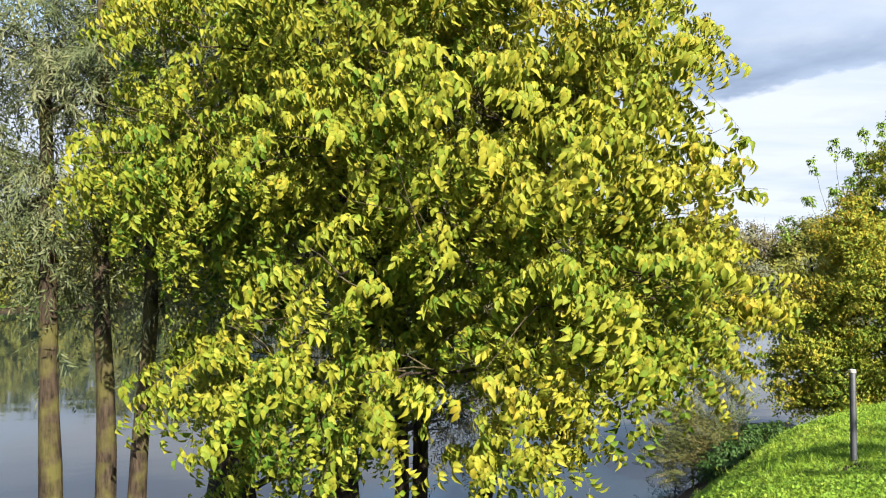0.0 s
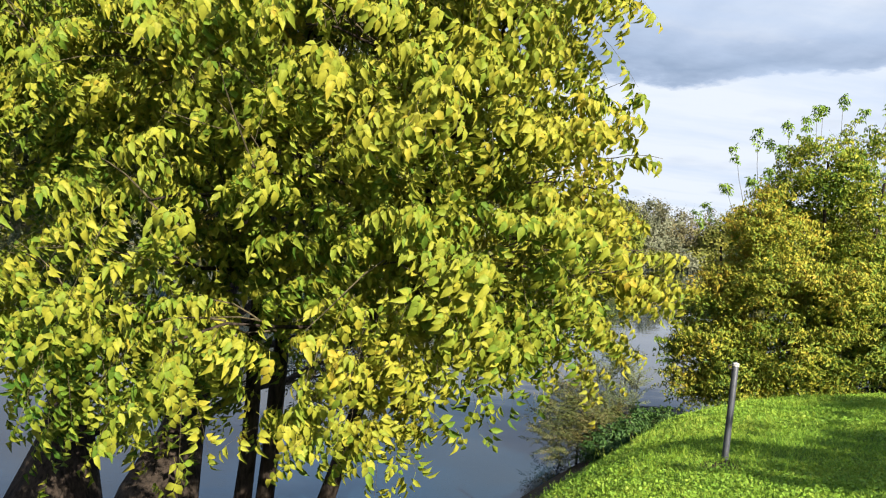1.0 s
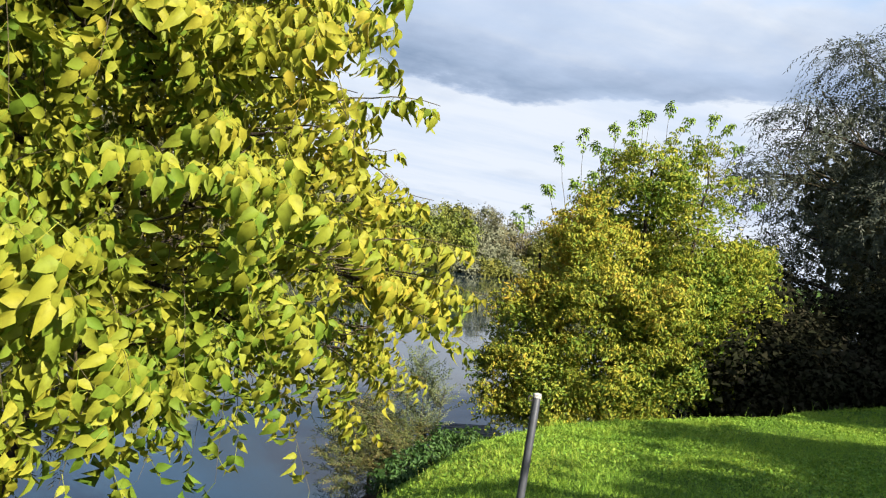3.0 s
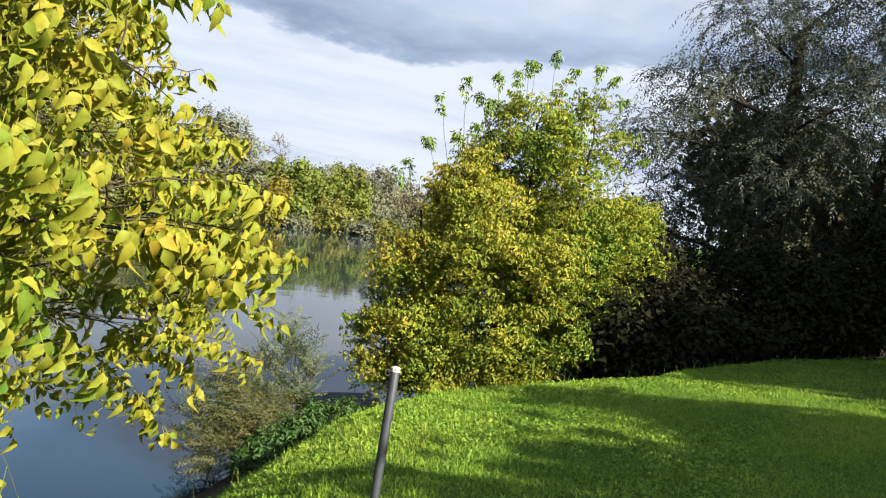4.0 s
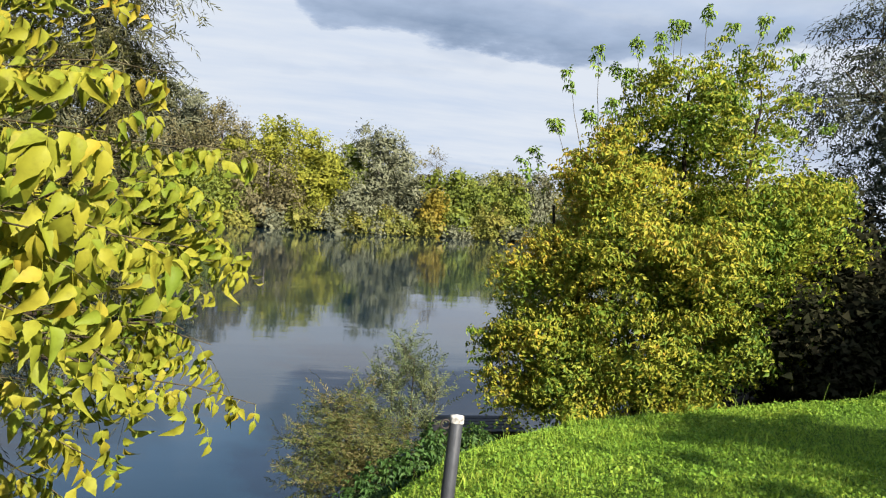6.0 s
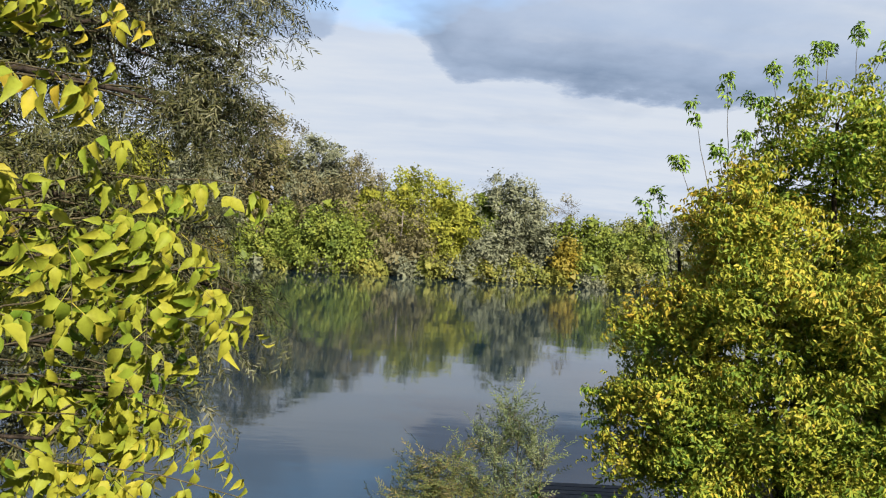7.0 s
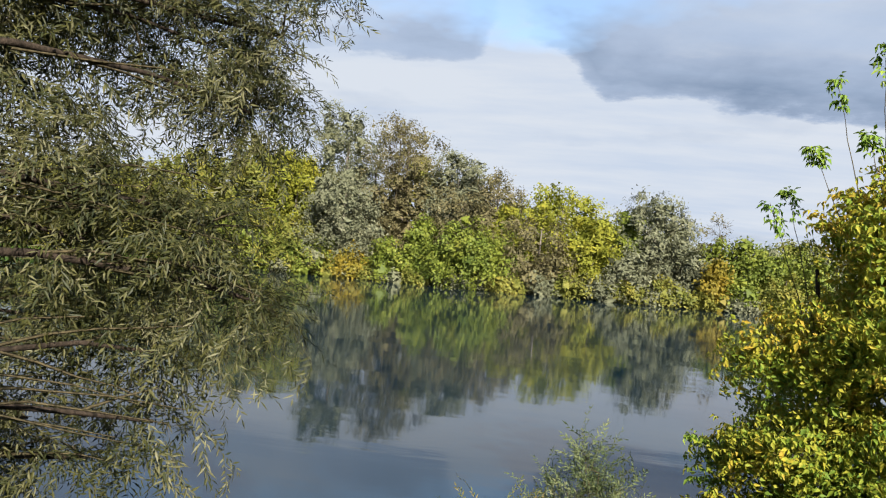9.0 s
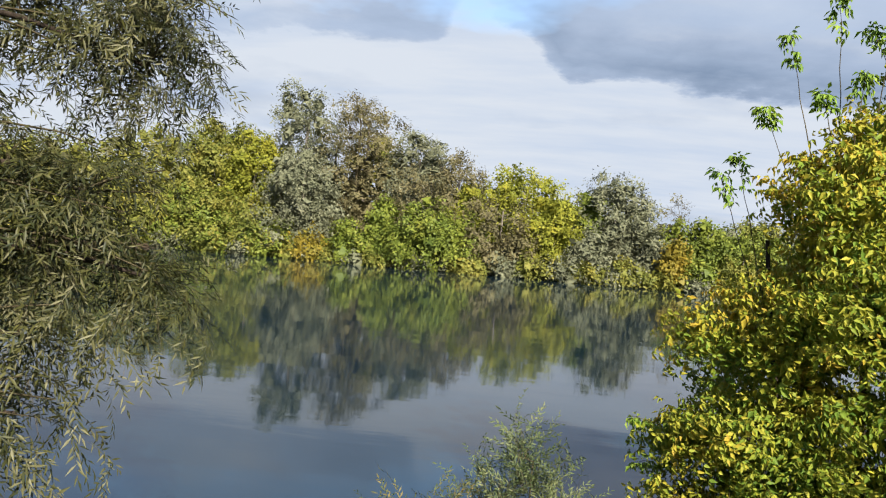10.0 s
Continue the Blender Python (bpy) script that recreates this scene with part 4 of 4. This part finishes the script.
def shade_trees():
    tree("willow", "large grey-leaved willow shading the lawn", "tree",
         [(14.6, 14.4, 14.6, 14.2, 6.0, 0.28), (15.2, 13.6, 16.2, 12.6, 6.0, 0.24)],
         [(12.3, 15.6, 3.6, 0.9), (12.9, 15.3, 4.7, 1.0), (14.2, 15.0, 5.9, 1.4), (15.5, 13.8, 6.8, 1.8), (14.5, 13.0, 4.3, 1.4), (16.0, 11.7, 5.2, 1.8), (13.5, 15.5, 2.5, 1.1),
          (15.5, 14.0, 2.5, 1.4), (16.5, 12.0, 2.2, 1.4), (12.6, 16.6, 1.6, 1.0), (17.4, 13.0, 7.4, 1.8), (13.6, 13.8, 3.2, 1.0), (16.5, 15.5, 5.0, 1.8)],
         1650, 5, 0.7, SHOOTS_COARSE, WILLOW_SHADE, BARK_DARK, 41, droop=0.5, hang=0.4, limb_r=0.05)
    # most of these stand out of view, added to shade the lawn and undergrowth
    spots = [(19.0, 8.5, 6.5, 2.4, 95), (20.5, 3.5, 6.0, 2.4, 95), (16.2, 0.5, 8.0, 1.8, 85), (15.4, 6.4, 6.5, 2.0, 120), (14.9, 2.2, 6.6, 1.3, 140), (22.5, 12.0, 8.0, 3.0, 95), (18.0, 17.5, 7.0, 2.8, 95), (23.5, 18.0, 8.5, 3.2, 95)]
    rows = []
    for k, (x, y, h, r, dense) in enumerate(spots):
        rng = np.random.default_rng(60 + k)
        z0 = ground_at(x, y)
        lobes = [(x + rng.normal(0, r * 0.42), y + rng.normal(0, r * 0.42), z0 + h * rng.uniform(0.25, 0.88), r * rng.uniform(0.4, 0.6)) for _ in range(11)]
        rows.append((x, y, z0 + h * 0.85, lobes, int(15 + 0.55 * dense * r)))
    # two more, added unseen behind the path, clumps set to shade the lawn
    rows.append((9.7, -1.6, 4.4, [(8.2, -1.2, 4.6, 0.6), (9.1, -1.4, 4.7, 0.75), (10.0, -1.3, 4.8, 0.75), (11.0, -1.0, 4.7, 0.7), (9.4, -1.7, 3.4, 0.7), (10.2, -1.9, 3.2, 0.7), (9.8, -1.6, 5.0, 0.5)], 62))
    rows.append((12.6, -2.1, 6.2, [(12.1, -1.9, 6.7, 0.7), (13.0, -2.6, 6.7, 0.75), (13.0, -1.8, 5.6, 0.8), (13.9, -2.6, 5.5, 0.8), (12.2, -2.3, 5.2, 0.7), (12.7, -2.5, 4.2, 0.7)], 58))
    for k, (x, y, top, lobes, count) in enumerate(rows):
        tree("shade_alder", "dark dense tree round the lawn, mostly unseen and added for shade", "tree", [(x, y, x + 0.3, y, top, 0.2)], lobes, count, 4, 0.7, TUFTS_COARSE, ALDER, BARK_DARK, 70 + k,
             droop=0.3, hang=0.3, twig=0.0, group="trees round the lawn", limb_r=0.05)
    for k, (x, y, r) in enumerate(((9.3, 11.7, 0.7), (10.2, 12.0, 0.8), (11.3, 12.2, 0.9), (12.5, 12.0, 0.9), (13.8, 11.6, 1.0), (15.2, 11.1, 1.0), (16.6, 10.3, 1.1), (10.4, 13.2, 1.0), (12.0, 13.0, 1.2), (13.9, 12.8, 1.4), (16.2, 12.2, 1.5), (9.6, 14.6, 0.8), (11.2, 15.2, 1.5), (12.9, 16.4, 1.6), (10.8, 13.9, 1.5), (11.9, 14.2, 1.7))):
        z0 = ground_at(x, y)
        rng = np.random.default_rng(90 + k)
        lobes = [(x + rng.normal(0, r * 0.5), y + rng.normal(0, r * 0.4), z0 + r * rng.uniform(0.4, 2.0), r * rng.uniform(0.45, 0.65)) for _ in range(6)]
        tree("undergrowth", "tangled undergrowth below the trees, its leaves coloured dark for shade", "shrub", [(x, y, x, y, z0 + r, 0.03)], lobes, 150, 4, 0.35, TUFTS_SHADE, SHADED_THICKET, BARK_DARK, 110 + k,
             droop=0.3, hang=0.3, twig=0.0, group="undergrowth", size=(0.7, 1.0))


def far_tree(row, kind, seed):
    x, y, top, width = row
    label, mat, templates, squash = kind
    rng = np.random.default_rng(seed)
    y0 = max(y, float(far_shore(x)) + 0.3 + 0.05 * width)
    z0 = ground_at(x, y0)
    h, r = top - z0, 0.80 * width
    lobes = []
    n = int(np.clip(h * r * 0.5, 9, 26))
    for k in range(n):
        t = (k + 0.5) / n
        w = r * math.sqrt(max(0.08, 1 - (abs(t - 0.42) / 0.66) ** 3.2))
        a = 2.4 * k + rng.uniform(-0.5, 0.5)
        lr = 0.25 + min(r * rng.uniform(0.36, 0.50), h * 0.4) * (1.05 - 0.3 * t)
        q = max(0.0, w - lr) * rng.uniform(0.7, 1.05)
        lobes.append((x + q * math.cos(a), y0 + q * math.sin(a) * 0.8, z0 + max(lr * 0.55, h * (0.08 + 0.97 * t) - 0.8 * lr), lr))
    core = [(a, b, c, 0.82 * d) for a, b, c, d in lobes] if squash == 1 else [(a, b, c, 0.6 * d) for a, b, c, d in lobes[: 2 * n // 3]]
    count = int(np.clip(h * r * 6.8, 95, 640) * (0.8 if squash < 1 else 1.0) * (0.35 if y > 101 else 0.8 if y > 98 else 1.0) * (0.15 if squash < 0.4 else 1.0))
    tree("tree", label, "tree", [(x, y0, x + 0.2, y0, z0 + h * 0.8, (0.05 + 0.018 * h) * (0.45 if squash < 0.4 else 1.0))], lobes, count, 4, 0.7, templates, mat, BARK_TWIG if squash < 0.4 else BARK_GREY, seed, droop=0.3, hang=0.3,
         twig=0.0, group="trees on the far bank", limb_r=0.03, shell=(0.62, 1.0), limbs=squash < 1, inner=(core, max(14, count // 11), TUFTS_CORE), sides=4, flat=0.75, face=1.1, fine=(3.5 if squash < 0.4 else 0.5) if squash < 1 else 0.0)


def far_bank():
    silver = ("silvery willow on the far bank", WILLOW_SILVER, TUFTS_NARROW, 1)
    brown = ("brownish half-bare tree on the far bank", FAR_BROWN, TUFTS_NARROW, 0.5)
    green = ("green leafy tree at the far water's edge", FAR_GREEN, TUFTS, 1)
    yellow = ("yellow autumn tree on the far bank", FAR_YELLOW, TUFTS, 1)
    olive = ("olive-green tree on the far bank", FAR_OLIVE, TUFTS, 1)
    orange = ("small orange tree at the far water's edge", FAR_ORANGE, TUFTS, 1)
    bare = ("bare-branched tree rising behind the far bank's bushes", FAR_BROWN, TUFTS_NARROW, 0.2)
    groups = (
        (bare, [(-0.7, 96, 10.3, 3.0), (-16.0, 96.5, 18.0, 4.6), (22.0, 97, 8.8, 4.0)]),
        (silver, [(-23.1, 98.5, 19.0, 7.8), (-21.6, 94, 10.2, 8.5), (-8.7, 98, 13.8, 6.6), (11.4, 90.3, 3.5, 3.9), (14.9, 97, 10.7, 8.4), (18.6, 94, 5.2, 4.1), (27.9, 97.5, 5.5, 2.6), (35.0, 98.0, 6.2, 6.8)]),
        (brown, [(-15.5, 99, 18.3, 8.4), (-3.7, 97, 11.9, 5.0), (-7.6, 95, 9.3, 7.0), (1.9, 92, 6.8, 7.1), (36.6, 100, 6.9, 6.8), (43.0, 102, 6.8, 7.1)]),
        (green, [(-24.2, 91, 2.3, 5.6), (-14.3, 91, 3.2, 5.0), (-10.8, 92, 5.6, 3.6), (-5.5, 91, 5.9, 8.3), (11.7, 96, 8.0, 3.6), (22.1, 96, 5.7, 4.3), (25.4, 95, 5.9, 3.6), (22.9, 92, 1.5, 4.0), (-33.2, 92.0, 5.6, 9.0), (30.0, 96.0, 5.6, 7.0)]),
        (yellow, [(-28.7, 97, 13.0, 5.6), (-2.1, 96, 8.3, 3.2), (4.1, 97, 10.9, 9.1), (7.9, 93, 7.0, 5.4)]),
        (olive, [(-40.0, 97, 13.1, 11.3), (-34.0, 97.5, 13.8, 8.1), (-29.4, 92, 5.3, 9.5), (-36.1, 93, 6.5, 8.5), (15.2, 90, 0.9, 3.6), (31.5, 99, 6.9, 5.8), (28.5, 93, 2.6, 4.8),
                 (-46.0, 89.0, 10.4, 10.6), (-51.4, 83.0, 9.8, 10.4), (-41.0, 90.0, 4.2, 9.0), (48.5, 98.0, 5.8, 9.0), (54.2, 100.0, 6.5, 14.0), (64.4, 93.8, 8.1, 14.0)]),
        (orange, [(-19.8, 90, 1.7, 4.2), (21.0, 91, 3.3, 2.3)]),
    )
    # low growth that fills the foot of the bank between the larger crowns
    low = ("low olive bush overhanging the far water's edge", FAR_OLIVE, TUFTS, 1)
    low_grey = ("low grey-green bush at the far water's edge", WILLOW_SILVER, TUFTS_NARROW, 1)
    foot = [(x + 1.2 * math.sin(5 * x), 90.0, -0.7 + 1.3 * abs(math.sin(2.7 * x)) ** 2, 2.8 + 1.6 * abs(math.sin(1.9 * x))) for x in np.arange(-38, 46, 3.6).tolist()]
    groups += ((low, foot[::2]), (low_grey, foot[1::2]))
    # the second row, which closes the gaps in the first
    skyline = ((-36, 11.5), (-31, 11.0), (-26, 12.5), (-20, 14.5), (-14, 14.5), (-8, 11.0), (-3, 8.5), (1, 7.5), (7, 7.5), (12, 6.0), (17, 7.5), (22, 5.0), (27, 5.5), (32, 6.0), (38, 6.4), (45, 6.0), (52, 6.0))
    back = [(x, 103.0 + 1.5 * math.sin(x), z, 8.0) for x, z in skyline]
    groups += ((brown, back[::3]), (olive, back[1::3]), (silver, back[2::3]))
    seed = 200
    for kind, rows in groups:
        for row in rows:
            far_tree(row, kind, seed)
            seed += 1


yellow_maple()
maple_bushes()
river_willow()
bank_willows()
shade_trees()
far_bank()

# ---- small things on the bank ----


def shore_shrubs():
    tree("willow_shrub", "slender young willow shrub at the water's edge", "shrub", [(4.55, 12.45, 4.6, 12.6, -0.5, 0.015), (4.35, 12.4, 4.35, 12.6, -0.7, 0.012), (4.75, 12.45, 4.9, 12.6, -0.75, 0.012)],
         [(4.6, 12.65, -0.72, 0.30), (4.85, 12.6, -0.95, 0.28), (4.35, 12.7, -0.95, 0.30), (4.6, 12.55, -1.25, 0.36), (4.5, 12.65, -0.5, 0.2, 0.6), (4.2, 12.5, -1.3, 0.28)], 115, 5, 0.34, SHOOTS_FINE, SHRUB, BARK_TWIG, 301,
         droop=0.05, hang=-0.5, limb_r=0.008, twig=0.0032, up=1.9, size=(0.6, 1.0), fine=2.0)
    tree("shrub", "low brownish shrub on the bank with yellowing leaves", "shrub", [(3.85, 12.15, 3.85, 12.25, -1.4, 0.02), (3.6, 12.1, 3.5, 12.2, -1.5, 0.015)],
         [(3.55, 12.3, -1.42, 0.38), (3.95, 12.2, -1.38, 0.42), (4.25, 12.15, -1.45, 0.36), (3.7, 12.45, -1.15, 0.32), (3.8, 12.0, -1.72, 0.34), (3.4, 12.15, -1.75, 0.32), (4.1, 12.0, -1.65, 0.3), (3.95, 12.4, -1.0, 0.2, 0.6), (3.6, 11.95, -1.95, 0.3), (4.0, 11.9, -1.85, 0.3)], 380, 5, 0.26, SHOOTS_FINE, DRY, BARK_TWIG, 302,
         droop=0.15, hang=-0.1, limb_r=0.008, twig=0.003, up=1.1, size=(0.6, 1.0), fine=2.0)


def nettles():
    tree("nettle_patch", "patch of dark green nettles on the bank", "plants", [(4.5, 11.7, 4.5, 11.7, -1.3, 0.01)],
         [(4.15, 11.5, -1.62, 0.32), (4.5, 11.75, -1.54, 0.32), (4.85, 12.1, -1.47, 0.30), (5.2, 12.35, -1.5, 0.28), (3.9, 11.25, -1.67, 0.22), (5.5, 12.6, -1.52, 0.23)], 260, 7, 0.22, MAPLE_LEAVES_LIGHT, NETTLE, BARK_TWIG, 305,
         droop=0.2, hang=0.1, limb_r=0.006, twig=0.002, up=0.5, size=(0.65, 0.95))


def box(x0, x1, y0, y1, z0, z1):
    bm = bmesh.new()
    bmesh.ops.create_cube(bm, size=1.0)
    for v in bm.verts:
        v.co = Vector(((x0 + x1) / 2 + v.co.x * (x1 - x0), (y0 + y1) / 2 + v.co.y * (y1 - y0), (z0 + z1) / 2 + v.co.z * (z1 - z0)))
    bmesh.ops.bevel(bm, geom=bm.edges[:], offset=0.008, segments=1, affect="EDGES")
    return bm


def landing():
    root = thing("landing_stage", (5.7, 14.1, SHORE), "low dark timber landing stage at the waterline", "landing stage")
    for k in range(5):
        y = 13.74 + 0.16 * k
        part("plank", box(5.15, 6.45, y, y + 0.145, -1.75, -1.70), TIMBER, root)
    for y in (13.76, 14.39):
        part("beam", box(5.1, 6.5, y, y + 0.1, -1.87, -1.754), TIMBER, root)
    for x in (5.2, 6.35):
        for y in (13.78, 14.41):
            part("pile", box(x, x + 0.09, y, y + 0.09, ground_at(x, y) - 0.15, -1.874), TIMBER, root)


def post():
    foot, top = Vector((3.63, 6.88, ground_at(3.63, 6.88))), Vector((3.70, 6.97, 0.42))
    root = thing("post", foot, "dark grey metal post with a pale cap in the grass", "post")
    axis = (top - foot).normalized()
    v, f = tube([foot - axis * 0.1, foot, foot.lerp(top, 0.5), top - axis * 0.01, top], [0.028, 0.028, 0.028, 0.028, 0.025], 20)
    shaft = part("shaft", mesh_np("shaft", v, f, True), STEEL, root)
    v, f = tube([top - axis * 0.03, top - axis * 0.010, top, top + axis * 0.004], [0.0295, 0.0305, 0.028, 0.001], 20)
    part("cap", mesh_np("cap", v, f, True), CAP, shaft, "pale weathered cap")
    ang = np.linspace(0, 2 * np.pi, 17)
    c = np.array(top - axis * 0.035) + np.array((-0.045, 0.0, 0.0))
    ring = np.stack([c[0] + 0.018 * np.cos(ang), c[1] + 0 * ang, c[2] + 0.018 * np.sin(ang)], -1)
    v, f = tube(ring, [0.0045] * 17, 6)
    part("ring", mesh_np("ring", v, f, True), TIMBER, shaft, "small dark metal ring")


def grass():
    rng = np.random.default_rng(77)

    def patch(n, x0, x1, y0, y1, h0, h1, w, s0, s1):
        x, y = rng.uniform(x0, x1, n), rng.uniform(y0, y1, n)
        s = bank_s(x, y)
        m = (s > s0) & (s < s1) & (land(x, y) > -1.75) & (np.hypot(x - BARE_PATCH[0], y - BARE_PATCH[1]) > rng.uniform(0.08, 0.24, n))
        x, y = x[m], y[m]
        k = len(x)
        tall = (0.6 + 0.9 * rng.uniform(0, 1, k) ** 3) * (0.65 + 0.7 * np.array(0.5 + 0.5 * np.sin(x * 2.1 + np.cos(y * 1.7) * 2) * np.cos(y * 2.6 + x * 0.6)))
        h = rng.uniform(h0, h1, k) * tall
        a = rng.uniform(0, 2 * np.pi, k)
        lean = rng.uniform(0.2, 1.5, k) * h
        b = rng.uniform(0, 2 * np.pi, k)
        z = land(x, y) - 0.004
        dx, dy = np.cos(a) * w / 2, np.sin(a) * w / 2
        base1 = np.stack([x - dx, y - dy, z], -1)
        base2 = np.stack([x + dx, y + dy, z], -1)
        tip = np.stack([x + lean * np.cos(b), y + lean * np.sin(b), z + h], -1)
        v = np.stack([base1, base2, tip], 1).reshape(-1, 3)
        return v, np.arange(3 * k).reshape(-1, 3)
    v, f = merged([patch(370000, 1.5, 9.5, 4.5, 12.3, 0.014, 0.042, 0.0066, -5.0, 7.0), patch(95000, 9.4, 17.0, 4.5, 12.5, 0.016, 0.045, 0.0090, -9.0, 6.0), patch(12000, 0.5, 9.5, 3.0, 4.6, 0.02, 0.05, 0.008, -6.0, 7.2)])
    tagged(part("grass", mesh_np("grass", v, f), GRASS), "short bright green meadow grass", "grass", kind="stuff")


def tall_stems():
    """A few grass stems that the mower missed."""
    rng = np.random.default_rng(79)
    out = []
    for _ in range(260):
        x, y = rng.uniform(3.0, 10.0), rng.uniform(6.0, 11.0)
        if not 1.8 < bank_s(x, y) < 6.3:
            continue
        h, a = rng.uniform(0.09, 0.24), rng.uniform(0, 6.28)
        z = ground_at(x, y)
        t = np.linspace(0, 1, 5)
        p = np.stack([x + 0.35 * h * t ** 2 * math.cos(a), y + 0.35 * h * t ** 2 * math.sin(a), z - 0.01 + h * t], -1)
        out.append(tube(p, np.linspace(0.0028, 0.0008, 5), 3))
    # coarse tufts, thickest where the mown lawn ends
    for _ in range(2600):
        x, y = rng.uniform(1.8, 12.5), rng.uniform(4.5, 12.2)
        q = bank_s(x, y)
        edge = max(math.exp(-((q - 5.0) / 0.7) ** 2), math.exp(-((land(x, y) + 0.55) / 0.18) ** 2))
        if not 0.5 < q < 6.2 or rng.uniform() > 0.14 + 0.86 * edge:
            continue
        z, k = ground_at(x, y), 14
        h = rng.uniform(0.026, 0.05) * (1 + 1.4 * edge) * rng.uniform(0.4, 1.0, k)
        a = rng.uniform(0, 6.28, k)
        o = rng.normal(0, 0.022, (k, 2))
        w = 0.0045
        b1 = np.stack([x + o[:, 0] - w * np.sin(a), y + o[:, 1] + w * np.cos(a), np.full(k, z - 0.01)], -1)
        b2 = np.stack([x + o[:, 0] + w * np.sin(a), y + o[:, 1] - w * np.cos(a), np.full(k, z - 0.01)], -1)
        lean = rng.uniform(0.3, 1.0, k) * h
        mid = 0.55 * np.stack([lean * 0.6 * np.cos(a), lean * 0.6 * np.sin(a), h * 1.1], -1)
        tip = np.stack([x + o[:, 0] + lean * np.cos(a), y + o[:, 1] + lean * np.sin(a), z + h], -1)
        m1, m2 = b1 * 0.85 + b2 * 0.15 + mid, b2 * 0.85 + b1 * 0.15 + mid
        v = np.stack([b1, b2, m2, m1, m1, m2, tip, tip], 1).reshape(-1, 3)
        f = (np.arange(k)[:, None, None] * 8 + np.array([(0, 1, 2, 3), (4, 5, 6, 7)])[None]).reshape(-1, 4)
        out.append((v, f))
    v, f = merged(out)
    tagged(part("tall_grass", mesh_np("tall_grass", v, f), GRASS), "scattered taller grass stems in the lawn", "grass", kind="stuff")


def clover():
    """Small round leaves of clover and daisies among the grass."""
    rng = np.random.default_rng(78)
    n = 150000
    x, y = rng.uniform(1.5, 9.0, n), rng.uniform(5.0, 12.0, n)
    q = bank_s(x, y)
    patchy = np.sin(1.3 * x + 2.0 * np.sin(0.8 * y)) + np.sin(1.9 * y - 0.7 * x) + rng.normal(0, 0.6, n)
    m = (q > 1.5) & (q < 6.6) & (patchy > -0.4)
    x, y = x[m], y[m]
    k = len(x)
    pos = np.stack([x, y, land(x, y) + rng.uniform(0.008, 0.034, k)], -1)
    a = rng.normal(0, 1, (k, 3))
    a[:, 2] *= 0.35
    up = np.tile((0, 0, 1.0), (k, 1)) + rng.normal(0, 0.9, (k, 3))
    tv = np.array([(0, 0, 0), (0.6, 0.5, 0.1), (0, 1.15, -0.1), (-0.6, 0.5, 0.1)])
    v, f = placed([(tv, np.array([(0, 1, 2), (0, 2, 3)]))], np.zeros(k, int), pos, frames_of(a, up), 0.008 + 0.019 * rng.uniform(0, 1, k) ** 2)
    tagged(part("clover", mesh_np("clover", v, f), CLOVER), "small clover leaves in the lawn", "clover", kind="stuff")


shore_shrubs()
nettles()
landing()
post()
grass()
clover()
tall_stems()
